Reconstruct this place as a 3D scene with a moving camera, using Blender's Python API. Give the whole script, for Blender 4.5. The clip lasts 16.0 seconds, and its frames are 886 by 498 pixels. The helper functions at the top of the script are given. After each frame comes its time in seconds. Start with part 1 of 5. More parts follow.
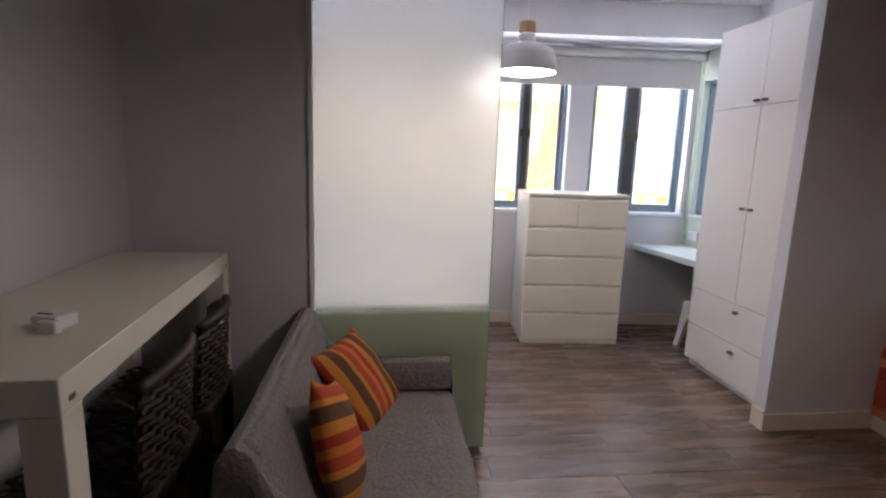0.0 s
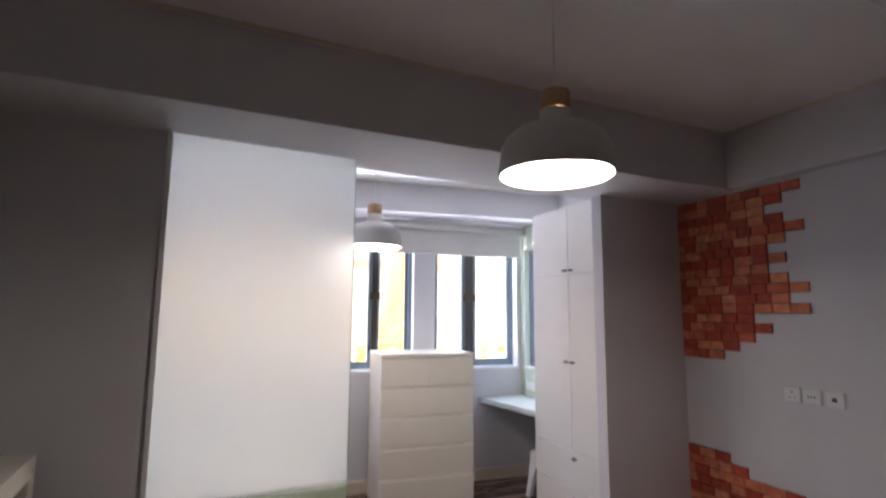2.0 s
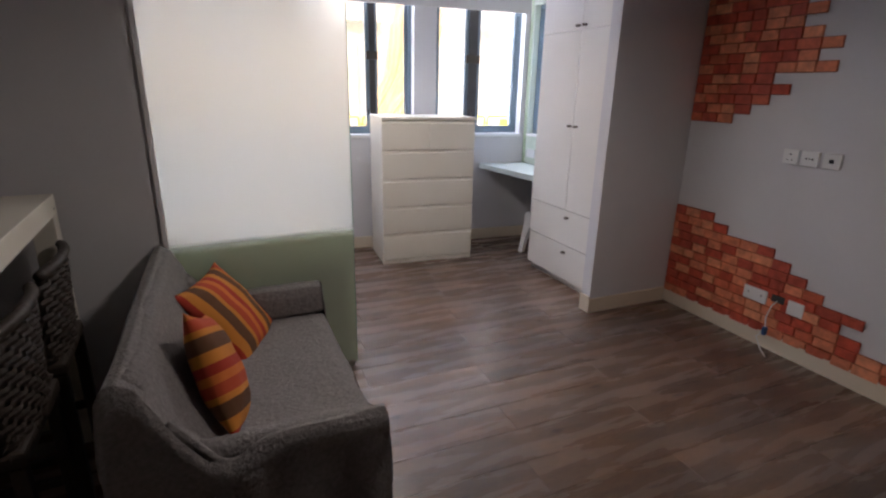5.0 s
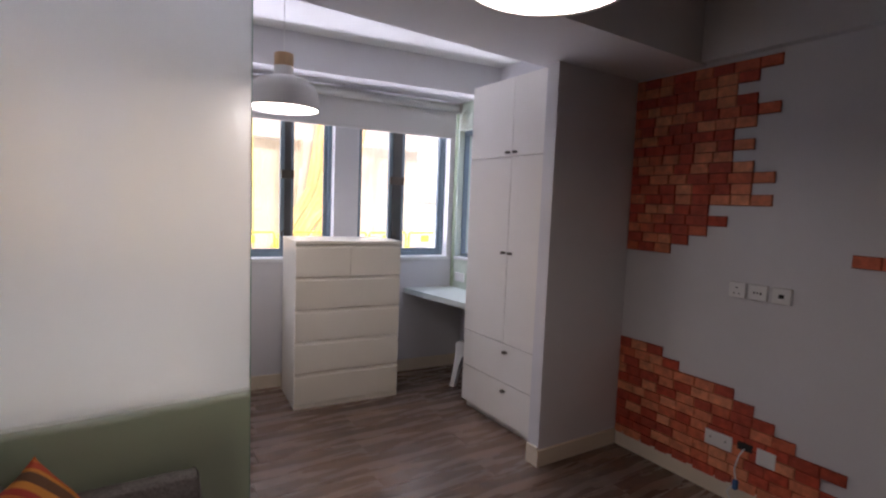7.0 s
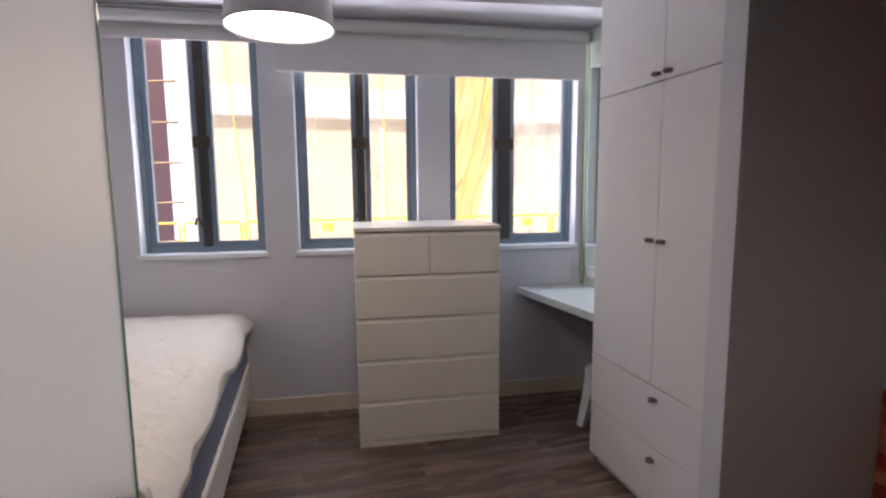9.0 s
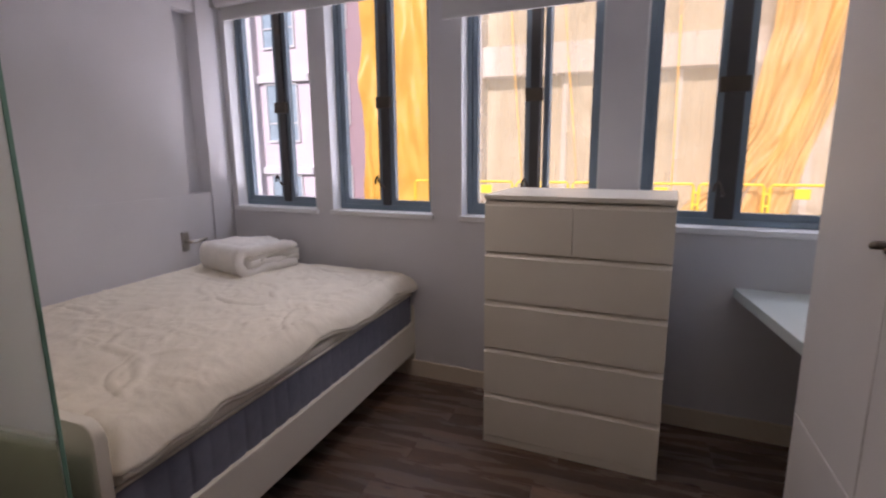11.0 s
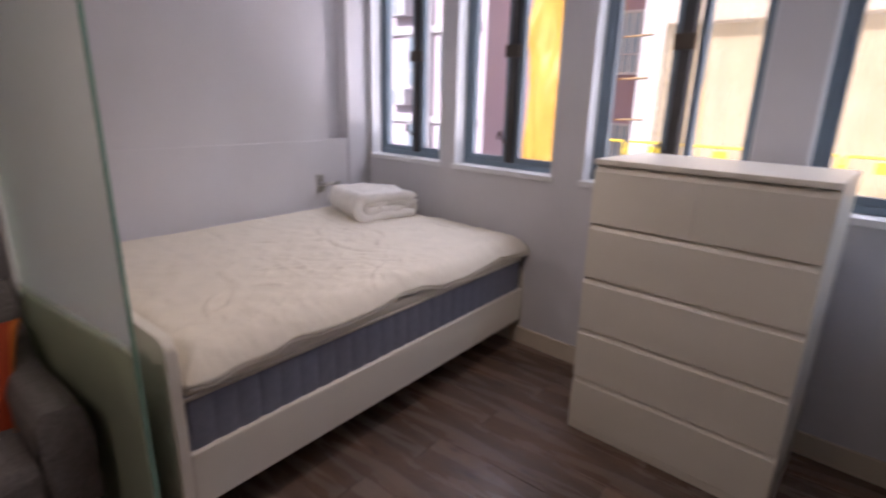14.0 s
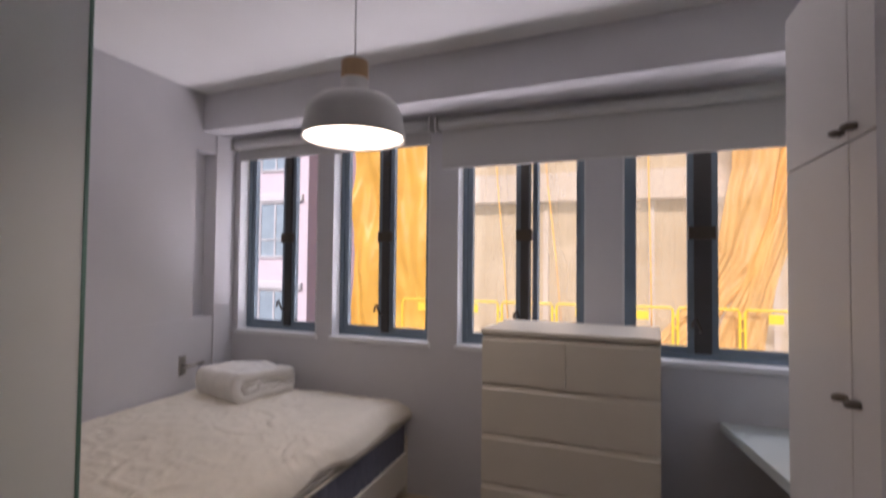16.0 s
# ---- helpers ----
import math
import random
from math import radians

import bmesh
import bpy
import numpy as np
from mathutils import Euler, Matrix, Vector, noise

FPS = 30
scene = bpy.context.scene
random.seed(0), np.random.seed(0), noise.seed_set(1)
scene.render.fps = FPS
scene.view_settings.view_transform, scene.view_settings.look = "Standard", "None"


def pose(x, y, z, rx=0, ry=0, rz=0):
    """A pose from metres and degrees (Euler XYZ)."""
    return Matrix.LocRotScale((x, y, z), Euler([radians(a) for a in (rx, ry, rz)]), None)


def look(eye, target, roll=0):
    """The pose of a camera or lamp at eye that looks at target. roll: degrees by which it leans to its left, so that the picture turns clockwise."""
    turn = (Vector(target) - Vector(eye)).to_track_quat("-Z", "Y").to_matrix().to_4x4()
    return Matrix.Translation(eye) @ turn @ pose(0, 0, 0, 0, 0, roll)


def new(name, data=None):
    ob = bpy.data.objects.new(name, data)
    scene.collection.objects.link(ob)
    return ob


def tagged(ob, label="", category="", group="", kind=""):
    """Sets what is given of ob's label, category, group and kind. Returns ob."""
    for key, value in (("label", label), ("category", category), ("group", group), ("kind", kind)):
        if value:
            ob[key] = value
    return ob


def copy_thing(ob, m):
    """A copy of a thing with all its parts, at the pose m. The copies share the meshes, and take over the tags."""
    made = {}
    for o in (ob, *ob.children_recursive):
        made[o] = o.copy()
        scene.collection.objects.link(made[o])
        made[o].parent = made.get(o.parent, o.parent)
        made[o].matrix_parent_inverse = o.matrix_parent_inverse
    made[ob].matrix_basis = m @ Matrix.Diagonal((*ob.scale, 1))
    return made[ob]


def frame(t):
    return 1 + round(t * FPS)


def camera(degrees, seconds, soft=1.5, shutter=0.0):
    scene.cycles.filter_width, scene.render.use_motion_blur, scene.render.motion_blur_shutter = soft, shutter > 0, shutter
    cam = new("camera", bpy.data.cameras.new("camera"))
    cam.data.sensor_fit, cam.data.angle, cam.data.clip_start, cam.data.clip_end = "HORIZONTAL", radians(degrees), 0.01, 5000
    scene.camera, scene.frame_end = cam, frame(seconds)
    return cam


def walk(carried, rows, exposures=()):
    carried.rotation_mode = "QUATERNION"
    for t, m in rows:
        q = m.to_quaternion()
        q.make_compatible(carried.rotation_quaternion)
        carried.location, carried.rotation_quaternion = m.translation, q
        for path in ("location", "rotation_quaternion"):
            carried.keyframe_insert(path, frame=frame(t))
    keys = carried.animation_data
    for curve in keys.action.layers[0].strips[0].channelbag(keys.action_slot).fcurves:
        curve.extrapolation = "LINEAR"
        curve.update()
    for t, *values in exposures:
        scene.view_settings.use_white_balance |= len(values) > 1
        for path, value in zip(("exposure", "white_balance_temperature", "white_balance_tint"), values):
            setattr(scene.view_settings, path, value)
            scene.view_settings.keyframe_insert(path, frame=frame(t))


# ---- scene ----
cam = camera(82.0, 16.0, soft=2.2, shutter=0.4)
PATH = [
    (0, (0.056, 0.042, 1.467), (0.292, 1.998, 1.119), 1.9),
    (0.5, (0.057, 0.014, 1.465), (0.256, 1.969, 1.093), 2.3),
    (1, (0.055, -0.017, 1.5), (0.551, 1.893, 1.173), 2.3),
    (1.5, (0.037, -0.078, 1.538), (0.777, 1.779, 1.489), 1.1),
    (2, (-0.013, -0.091, 1.563), (0.773, 1.731, 1.813), 0.4),
    (2.5, (-0.022, -0.097, 1.569), (0.732, 1.695, 2.041), 0.7),
    (3, (-0.022, -0.094, 1.542), (0.723, 1.719, 1.94), 1.1),
    (3.5, (-0.028, -0.075, 1.509), (0.73, 1.776, 1.482), 1.5),
    (4, (-0.029, -0.078, 1.464), (0.7, 1.729, 1.01), 1.9),
    (4.2, (-0.031, -0.076, 1.447), (0.691, 1.688, 0.842), 2.1),
    (6.3, (0.134, 0.072, 1.5), (1.037, 1.806, 1.078), 3.0),
    (6.5, (0.152, 0.14, 1.508), (1.093, 1.882, 1.227), 3.1),
    (7, (0.163, 0.372, 1.517), (1.227, 2.057, 1.347), 2.2),
    (7.5, (0.278, 0.602, 1.478), (1.317, 2.294, 1.239), 1.2),
    (8, (0.462, 0.854, 1.439), (1.398, 2.606, 1.207), 0.5),
    (8.2, (0.568, 0.947, 1.432), (1.42, 2.745, 1.228), 0.3),
    (10.3, (1.535, 1.512, 1.465), (1.307, 3.471, 1.134), -1.7),
    (10.5, (1.623, 1.555, 1.46), (1.251, 3.49, 1.118), -1.5),
    (11, (1.803, 1.689, 1.43), (1.134, 3.534, 1.048), -0.5),
    (11.5, (1.883, 1.836, 1.421), (0.927, 3.541, 0.995), -0.8),
    (12, (1.988, 1.937, 1.427), (0.775, 3.457, 0.959), -1.2),
    (12.5, (2.082, 1.963, 1.405), (0.653, 3.261, 0.884), -0.8),
    (13, (2.126, 1.965, 1.412), (0.595, 3.132, 0.872), -1.1),
    (13.5, (2.106, 1.983, 1.401), (0.576, 3.148, 0.851), -0.5),
    (14, (2.001, 1.95, 1.435), (0.807, 3.455, 0.877), 1.5),
    (14.5, (1.872, 1.855, 1.429), (1.238, 3.675, 0.895), 1.6),
    (15, (1.849, 1.688, 1.427), (1.323, 3.552, 0.926), 1.9),
    (15.5, (1.808, 1.537, 1.489), (1.219, 3.418, 1.147), 0.8),
    (16, (1.777, 1.511, 1.539), (1.159, 3.413, 1.6), 0.6),
]

EXPOSURES = [(0.0, 1.45, 5880, 21), (1.5, 1.42, 5880, 22), (2.5, 1.68, 5850, 21), (3.4, 1.46, 5880, 21), (4.2, 1.45, 5900, 21), (6.3, 1.38, 5720, 17), (7.0, 0.95, 6000, 25), (8.2, 1.1, 5980, 25), (10.3, 0.08, 6300, 28),
             (11.0, 0.16, 6400, 29), (12.0, 0.44, 6300, 31), (12.5, 0.58, 6250, 31), (13.0, 0.78, 6200, 30), (13.5, 0.82, 6200, 29), (14.0, 0.6, 6300, 30), (14.5, 0.35, 6550, 32), (15.5, 0.28, 6400, 28), (16.0, -0.02, 6500, 28)]
walk(cam, [(t, look(e, g, r)) for t, e, g, r in PATH], EXPOSURES)

# ---- world and light ----
world = bpy.data.worlds.new("overcast_sky")
scene.world = world
world.use_nodes = True
wn = world.node_tree.nodes
sky = wn.new("ShaderNodeTexSky")
sky.sky_type = "NISHITA"
sky.sun_disc = False
sky.sun_elevation = radians(48)
sky.sun_rotation = radians(183)
world.node_tree.links.new(sky.outputs["Color"], wn["Background"].inputs["Color"])
wn["Background"].inputs["Strength"].default_value = 0.15

sun = new("sun", bpy.data.lights.new("sun", "SUN"))
sun.data.energy = 5.0
sun.data.angle = radians(6)
sun.data.color = (1.0, 0.96, 0.9)
sun.matrix_world = look((0, -10, 12), (1, 9, 0))


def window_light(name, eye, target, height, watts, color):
    """An unseen area lamp outside, added to stand in for daylight through the row of windows."""
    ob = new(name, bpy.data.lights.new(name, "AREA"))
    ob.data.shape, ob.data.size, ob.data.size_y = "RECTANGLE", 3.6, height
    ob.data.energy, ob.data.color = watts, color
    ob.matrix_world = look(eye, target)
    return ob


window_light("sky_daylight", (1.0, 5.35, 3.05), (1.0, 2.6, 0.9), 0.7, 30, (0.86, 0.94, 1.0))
# hidden below sill height, shines upwards in place of light bounced off the street
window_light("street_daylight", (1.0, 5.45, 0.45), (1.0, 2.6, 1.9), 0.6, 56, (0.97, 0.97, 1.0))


# ---- materials ----
def material(name, color, rough=0.6, vary=0.08, scale=6.0, bump=0.08, grain=120.0, metal=0.0, tint=None, stretch=(1, 1, 1), obj_random=0.0, hue_random=0.0, **extra):
    """A surface with broad patches, fine grain and relief."""
    m = bpy.data.materials.new(name)
    m.use_nodes = True
    n, l = m.node_tree.nodes, m.node_tree.links
    b = n["Principled BSDF"]
    tc = n.new("ShaderNodeTexCoord")
    mp = n.new("ShaderNodeMapping")
    mp.inputs["Scale"].default_value = stretch
    l.new(tc.outputs["Object"], mp.inputs["Vector"])
    big = n.new("ShaderNodeTexNoise")
    big.inputs["Scale"].default_value = scale
    big.inputs["Detail"].default_value = 5
    fine = n.new("ShaderNodeTexNoise")
    fine.inputs["Scale"].default_value = grain
    fine.inputs["Detail"].default_value = 4
    l.new(mp.outputs[0], big.inputs["Vector"])
    l.new(mp.outputs[0], fine.inputs["Vector"])
    mixn = n.new("ShaderNodeMath")
    mixn.operation = "MULTIPLY_ADD"
    mixn.inputs[1].default_value = 0.4
    l.new(fine.outputs["Fac"], mixn.inputs[0])
    l.new(big.outputs["Fac"], mixn.inputs[2])
    ramp = n.new("ShaderNodeValToRGB")
    c = Vector(color)
    t = Vector(tint) if tint else c
    ramp.color_ramp.elements[0].position, ramp.color_ramp.elements[1].position = 0.45, 0.95
    ramp.color_ramp.elements[0].color = (*[max(0, v * (1 - vary)) for v in c], 1)
    ramp.color_ramp.elements[1].color = (*[min(1, v * (1 + vary)) for v in t], 1)
    l.new(mixn.outputs[0], ramp.inputs["Fac"])
    out = ramp.outputs["Color"]
    if obj_random:
        info = n.new("ShaderNodeObjectInfo")
        mr = n.new("ShaderNodeMapRange")
        mr.inputs["To Min"].default_value, mr.inputs["To Max"].default_value = 1 - obj_random, 1 + obj_random
        l.new(info.outputs["Random"], mr.inputs["Value"])
        hsv = n.new("ShaderNodeHueSaturation")
        l.new(mr.outputs[0], hsv.inputs["Value"])
        l.new(out, hsv.inputs["Color"])
        if hue_random:
            fr = n.new("ShaderNodeMath")
            fr.operation = "PINGPONG"
            fr.inputs[1].default_value = 0.11
            l.new(info.outputs["Random"], fr.inputs[0])
            hr = n.new("ShaderNodeMapRange")
            hr.inputs["From Max"].default_value = 0.11
            hr.inputs["To Min"].default_value, hr.inputs["To Max"].default_value = 0.5 - hue_random, 0.5 + hue_random
            l.new(fr.outputs[0], hr.inputs["Value"])
            l.new(hr.outputs[0], hsv.inputs["Hue"])
        out = hsv.outputs["Color"]
    l.new(out, b.inputs["Base Color"])
    rr = n.new("ShaderNodeMapRange")
    rr.inputs["To Min"].default_value, rr.inputs["To Max"].default_value = max(0, rough - 0.08), min(1, rough + 0.08)
    l.new(big.outputs["Fac"], rr.inputs["Value"])
    l.new(rr.outputs[0], b.inputs["Roughness"])
    b.inputs["Metallic"].default_value = metal
    if bump:
        bp = n.new("ShaderNodeBump")
        bp.inputs["Strength"].default_value = bump
        bp.inputs["Distance"].default_value = 0.01
        l.new(mixn.outputs[0], bp.inputs["Height"])
        l.new(bp.outputs[0], b.inputs["Normal"])
    for key, value in extra.items():
        b.inputs[key.replace("_", " ")].default_value = value
    return m


M_WALL = material("lavender_grey_wall_paint", (0.665, 0.656, 0.672), 0.7, 0.06, 1.6, 0.10, 220)
M_CEIL = material("white_ceiling_paint", (0.86, 0.86, 0.85), 0.8, 0.03, 1.5, 0.04, 200)
M_WHITE = material("white_lacquer", (0.80, 0.752, 0.648), 0.38, 0.02, 3, 0.02, 90)
M_WHITE2 = material("white_wardrobe_laminate", (0.80, 0.775, 0.735), 0.42, 0.02, 3, 0.02, 90)
M_TRIM = material("cream_skirting_paint", (0.72, 0.63, 0.50), 0.45, 0.04, 4, 0.03, 80)
M_SILL = material("white_sill_paint", (0.80, 0.80, 0.80), 0.4, 0.03, 4, 0.03, 80)
M_FRAME = material("grey_blue_aluminium", (0.19, 0.25, 0.30), 0.38, 0.08, 8, 0.02, 150, metal=0.2)
# frame aluminium again, darkened in colour for the mullions' shaded room side
M_MULLION = material("shaded_aluminium", (0.060, 0.056, 0.055), 0.42, 0.10, 8, 0.02, 150, metal=0.2)
M_STEEL = material("brushed_steel", (0.55, 0.53, 0.50), 0.3, 0.06, 20, 0.02, 200, metal=1.0)
M_DARKMETAL = material("dark_bronze_metal", (0.09, 0.075, 0.06), 0.4, 0.1, 20, 0.02, 200, metal=0.7)
M_BLIND = material("ivory_roller_blind_fabric", (0.66, 0.65, 0.63), 0.8, 0.02, 3, 0.06, 500)
M_FABRIC = material("grey_throw_fabric", (0.195, 0.178, 0.172), 0.95, 0.22, 70, 0.8, 240)
M_FOOT = material("beech_wood", (0.36, 0.19, 0.09), 0.5, 0.15, 12, 0.1, 60, stretch=(1, 1, 0.2))
M_WOODCAP = material("pale_oak_cap", (0.55, 0.36, 0.20), 0.5, 0.12, 20, 0.06, 120, stretch=(1, 1, 0.15))
M_SHADE = material("white_enamel_shade", (0.72, 0.71, 0.69), 0.4, 0.02, 5, 0.02, 100)
M_MATT = material("blue_grey_mattress_ticking", (0.215, 0.225, 0.285), 0.9, 0.1, 30, 0.3, 500)
M_TOPPER = material("cream_quilted_cotton", (0.79, 0.728, 0.61), 0.9, 0.04, 12, 0.3, 90)
M_DUVET = material("white_folded_cotton", (0.82, 0.79, 0.73), 0.9, 0.05, 18, 0.5, 90)
M_RATTAN = material("dark_woven_rattan", (0.040, 0.029, 0.022), 0.5, 0.3, 40, 0.3, 200)
M_PLASTIC = material("white_switch_plastic", (0.78, 0.78, 0.77), 0.3, 0.02, 5, 0.01, 90)
M_DESK = material("mint_white_desk_laminate", (0.70, 0.76, 0.73), 0.3, 0.02, 4, 0.02, 90)
M_BLACK = material("black_void_plastic", (0.015, 0.015, 0.016), 0.5, 0.2, 20, 0.05, 120)
M_BRICK = material("painted_brick_panel", (0.5, 0.1, 0.05), 0.65, 0.2, 13, 0.45, 90)


def brick_tones(m):
    """Each brick takes one of four fired tones, mottled within."""
    n, l = m.node_tree.nodes, m.node_tree.links
    info, pick = n.new("ShaderNodeObjectInfo"), n.new("ShaderNodeValToRGB")
    pick.color_ramp.interpolation = "CONSTANT"
    tones = [(0.0, (0.45, 0.075, 0.038)), (0.22, (0.68, 0.22, 0.105)), (0.45, (0.52, 0.078, 0.036)), (0.64, (0.74, 0.285, 0.14)), (0.84, (0.60, 0.135, 0.06))]
    e = pick.color_ramp.elements
    while len(e) < len(tones):
        e.new(0.5)
    for k, (pos, c) in enumerate(tones):
        e[k].position, e[k].color = pos, (*c, 1)
    l.new(info.outputs["Random"], pick.inputs["Fac"])
    blotch, gain = n.new("ShaderNodeTexNoise"), n.new("ShaderNodeMapRange")
    blotch.inputs["Scale"].default_value, blotch.inputs["Detail"].default_value = 24, 6
    gain.inputs["From Min"].default_value, gain.inputs["From Max"].default_value = 0.3, 0.7
    gain.inputs["To Min"].default_value, gain.inputs["To Max"].default_value = 0.72, 1.22
    tc, shade = n.new("ShaderNodeTexCoord"), n.new("ShaderNodeHueSaturation")
    mv = n.new("ShaderNodeVectorMath")
    l.new(tc.outputs["Object"], mv.inputs[0])
    l.new(info.outputs["Location"], mv.inputs[1])
    l.new(mv.outputs[0], blotch.inputs["Vector"])
    l.new(blotch.outputs["Fac"], gain.inputs["Value"])
    l.new(gain.outputs[0], shade.inputs["Value"])
    l.new(pick.outputs["Color"], shade.inputs["Color"])
    l.new(shade.outputs["Color"], n["Principled BSDF"].inputs["Base Color"])


brick_tones(M_BRICK)
M_JOINT = material("brown_brick_joint", (0.22, 0.065, 0.036), 0.9, 0.2, 20, 0.3, 120)
M_PLANK = material("grey_brown_laminate_plank", (0.104, 0.071, 0.053), 0.27, 0.26, 2.4, 0.14, 34, tint=(0.176, 0.120, 0.088), stretch=(0.7, 4.6, 4.6), obj_random=0.24)


def knots_and_patches(m):
    """Oak print on the laminate: dark knots drawn out along the grain, tan patches. The grey-blue patches paint in
    window sheen.
    """
    n, l = m.node_tree.nodes, m.node_tree.links
    b = n["Principled BSDF"]
    old = b.inputs["Base Color"].links[0].from_socket
    tc, info = n.new("ShaderNodeTexCoord"), n.new("ShaderNodeObjectInfo")
    shift = n.new("ShaderNodeVectorMath")
    l.new(tc.outputs["Object"], shift.inputs[0])
    l.new(info.outputs["Location"], shift.inputs[1])
    mp = n.new("ShaderNodeMapping")
    mp.inputs["Scale"].default_value = (2.6, 7.0, 1.0)
    l.new(shift.outputs[0], mp.inputs["Vector"])
    bend = n.new("ShaderNodeTexNoise")
    bend.inputs["Scale"].default_value = 3.0
    l.new(mp.outputs[0], bend.inputs["Vector"])
    warp = n.new("ShaderNodeMixRGB")
    warp.blend_type = "ADD"
    warp.inputs[0].default_value = 0.35
    l.new(mp.outputs[0], warp.inputs[1])
    l.new(bend.outputs["Color"], warp.inputs[2])
    cell = n.new("ShaderNodeTexVoronoi")
    cell.inputs["Scale"].default_value = 1.15
    l.new(warp.outputs[0], cell.inputs["Vector"])
    spot = n.new("ShaderNodeMapRange")
    spot.inputs["From Min"].default_value, spot.inputs["From Max"].default_value = 0.03, 0.16
    spot.inputs["To Min"].default_value, spot.inputs["To Max"].default_value = 0.72, 0.0
    l.new(cell.outputs["Distance"], spot.inputs["Value"])
    tone = n.new("ShaderNodeTexNoise")
    tone.inputs["Scale"].default_value, tone.inputs["Detail"].default_value = 0.75, 3
    l.new(mp.outputs[0], tone.inputs["Vector"])
    tramp = n.new("ShaderNodeValToRGB")
    tramp.color_ramp.elements[0].position, tramp.color_ramp.elements[1].position = 0.36, 0.66
    # the cool end is sheen from the windows put into the colour
    tramp.color_ramp.elements[0].color, tramp.color_ramp.elements[1].color = (0.93, 0.98, 1.06, 1), (1.12, 1.0, 0.90, 1)
    l.new(tone.outputs["Fac"], tramp.inputs["Fac"])
    tint = n.new("ShaderNodeMixRGB")
    tint.blend_type = "MULTIPLY"
    tint.inputs[0].default_value = 1.0
    l.new(old, tint.inputs[1])
    l.new(tramp.outputs["Color"], tint.inputs[2])
    dark = n.new("ShaderNodeMixRGB")
    dark.inputs[2].default_value = (0.018, 0.012, 0.010, 1)
    l.new(spot.outputs[0], dark.inputs[0])
    l.new(tint.outputs[0], dark.inputs[1])
    l.new(dark.outputs[0], b.inputs["Base Color"])


knots_and_patches(M_PLANK)
M_SUBFLOOR = material("dark_plank_joint", (0.03, 0.025, 0.022), 0.9, 0.1)

# ---- mesh helpers ----
def add_box(bm, x0, x1, y0, y1, z0, z1, m=None):
    """One box into a bmesh."""
    mat4 = Matrix.LocRotScale(((x0 + x1) / 2, (y0 + y1) / 2, (z0 + z1) / 2), None, (x1 - x0, y1 - y0, z1 - z0))
    return bmesh.ops.create_cube(bm, size=1.0, matrix=(m @ mat4) if m else mat4)["verts"]


def boxes(*dims, bevel=0.0, seg=2):
    bm = bmesh.new()
    for d in dims:
        add_box(bm, *d)
    if bevel:
        bmesh.ops.bevel(bm, geom=bm.edges[:], offset=bevel, segments=seg, affect="EDGES", profile=0.5)
    return bm


def lathe(profile, seg=48, close=False):
    """A turned solid from (radius, height) pairs."""
    bm = bmesh.new()
    rings = []
    for r, z in profile:
        rings.append([bm.verts.new((r * math.cos(2 * math.pi * k / seg), r * math.sin(2 * math.pi * k / seg), z)) for k in range(seg)])
    for a, b in zip(rings, rings[1:]):
        for k in range(seg):
            bm.faces.new((a[k], a[(k + 1) % seg], b[(k + 1) % seg], b[k]))
    if close:
        bm.faces.new(rings[0][::-1])
        bm.faces.new(rings[-1])
    return bm


def tube(points, radius, seg=10, closed=False):
    """A round bar along a line of points."""
    bm = bmesh.new()
    pts = [Vector(p) for p in points]
    rings = []
    up = None
    for i, p in enumerate(pts):
        d = (pts[min(i + 1, len(pts) - 1)] - pts[max(i - 1, 0)]).normalized()
        if up is None:
            up = d.orthogonal().normalized()
        up = (up - d * up.dot(d)).normalized()
        side = d.cross(up)
        rings.append([bm.verts.new(p + radius * (math.cos(2 * math.pi * k / seg) * up + math.sin(2 * math.pi * k / seg) * side)) for k in range(seg)])
    for a, b in zip(rings, rings[1:]):
        for k in range(seg):
            bm.faces.new((a[k], a[(k + 1) % seg], b[(k + 1) % seg], b[k]))
    bm.faces.new(rings[0][::-1])
    bm.faces.new(rings[-1])
    return bm


def grid_sheet(nu, nv, f):
    """A sheet of nu x nv cells, placed by f(u, v), u and v from 0 to 1."""
    bm = bmesh.new()
    vs = [[bm.verts.new(f(i / nu, j / nv)) for j in range(nv + 1)] for i in range(nu + 1)]
    for i in range(nu):
        for j in range(nv):
            bm.faces.new((vs[i][j], vs[i + 1][j], vs[i + 1][j + 1], vs[i][j + 1]))
    return bm


def part(name, bm, mat, parent=None, label="", smooth=False, loc=None):
    """Links a bmesh as one mesh object, under a thing or a part where one is given."""
    bmesh.ops.recalc_face_normals(bm, faces=bm.faces[:])
    me = bpy.data.meshes.new(name)
    bm.to_mesh(me)
    bm.free()
    if smooth:
        for p in me.polygons:
            p.use_smooth = True
    me.materials.append(mat)
    ob = new(name, me)
    if parent:
        ob.parent = parent
    if loc:
        ob.location = loc
    if label:
        tagged(ob, label)
    return ob


def thing(name, m, label, category, group=""):
    """An Empty at the base of a thing, which carries its parts."""
    ob = new(name)
    ob.matrix_world = m
    ob.empty_display_size = 0.1
    return tagged(ob, label, category, group)


def structure(name, bm, mat, label, category):
    return tagged(part(name, bm, mat), label, category, kind="structure")


# ---- the plan ----
WX0, WX1 = -0.89, 2.91      # bedroom's side wall, brick wall
LX0 = -1.02                 # living room's side wall
WY = 4.60                   # face of the window wall
GY = 2.405                   # glass partition
BACK = -2.6                 # wall behind the entrance
CEIL = 2.70
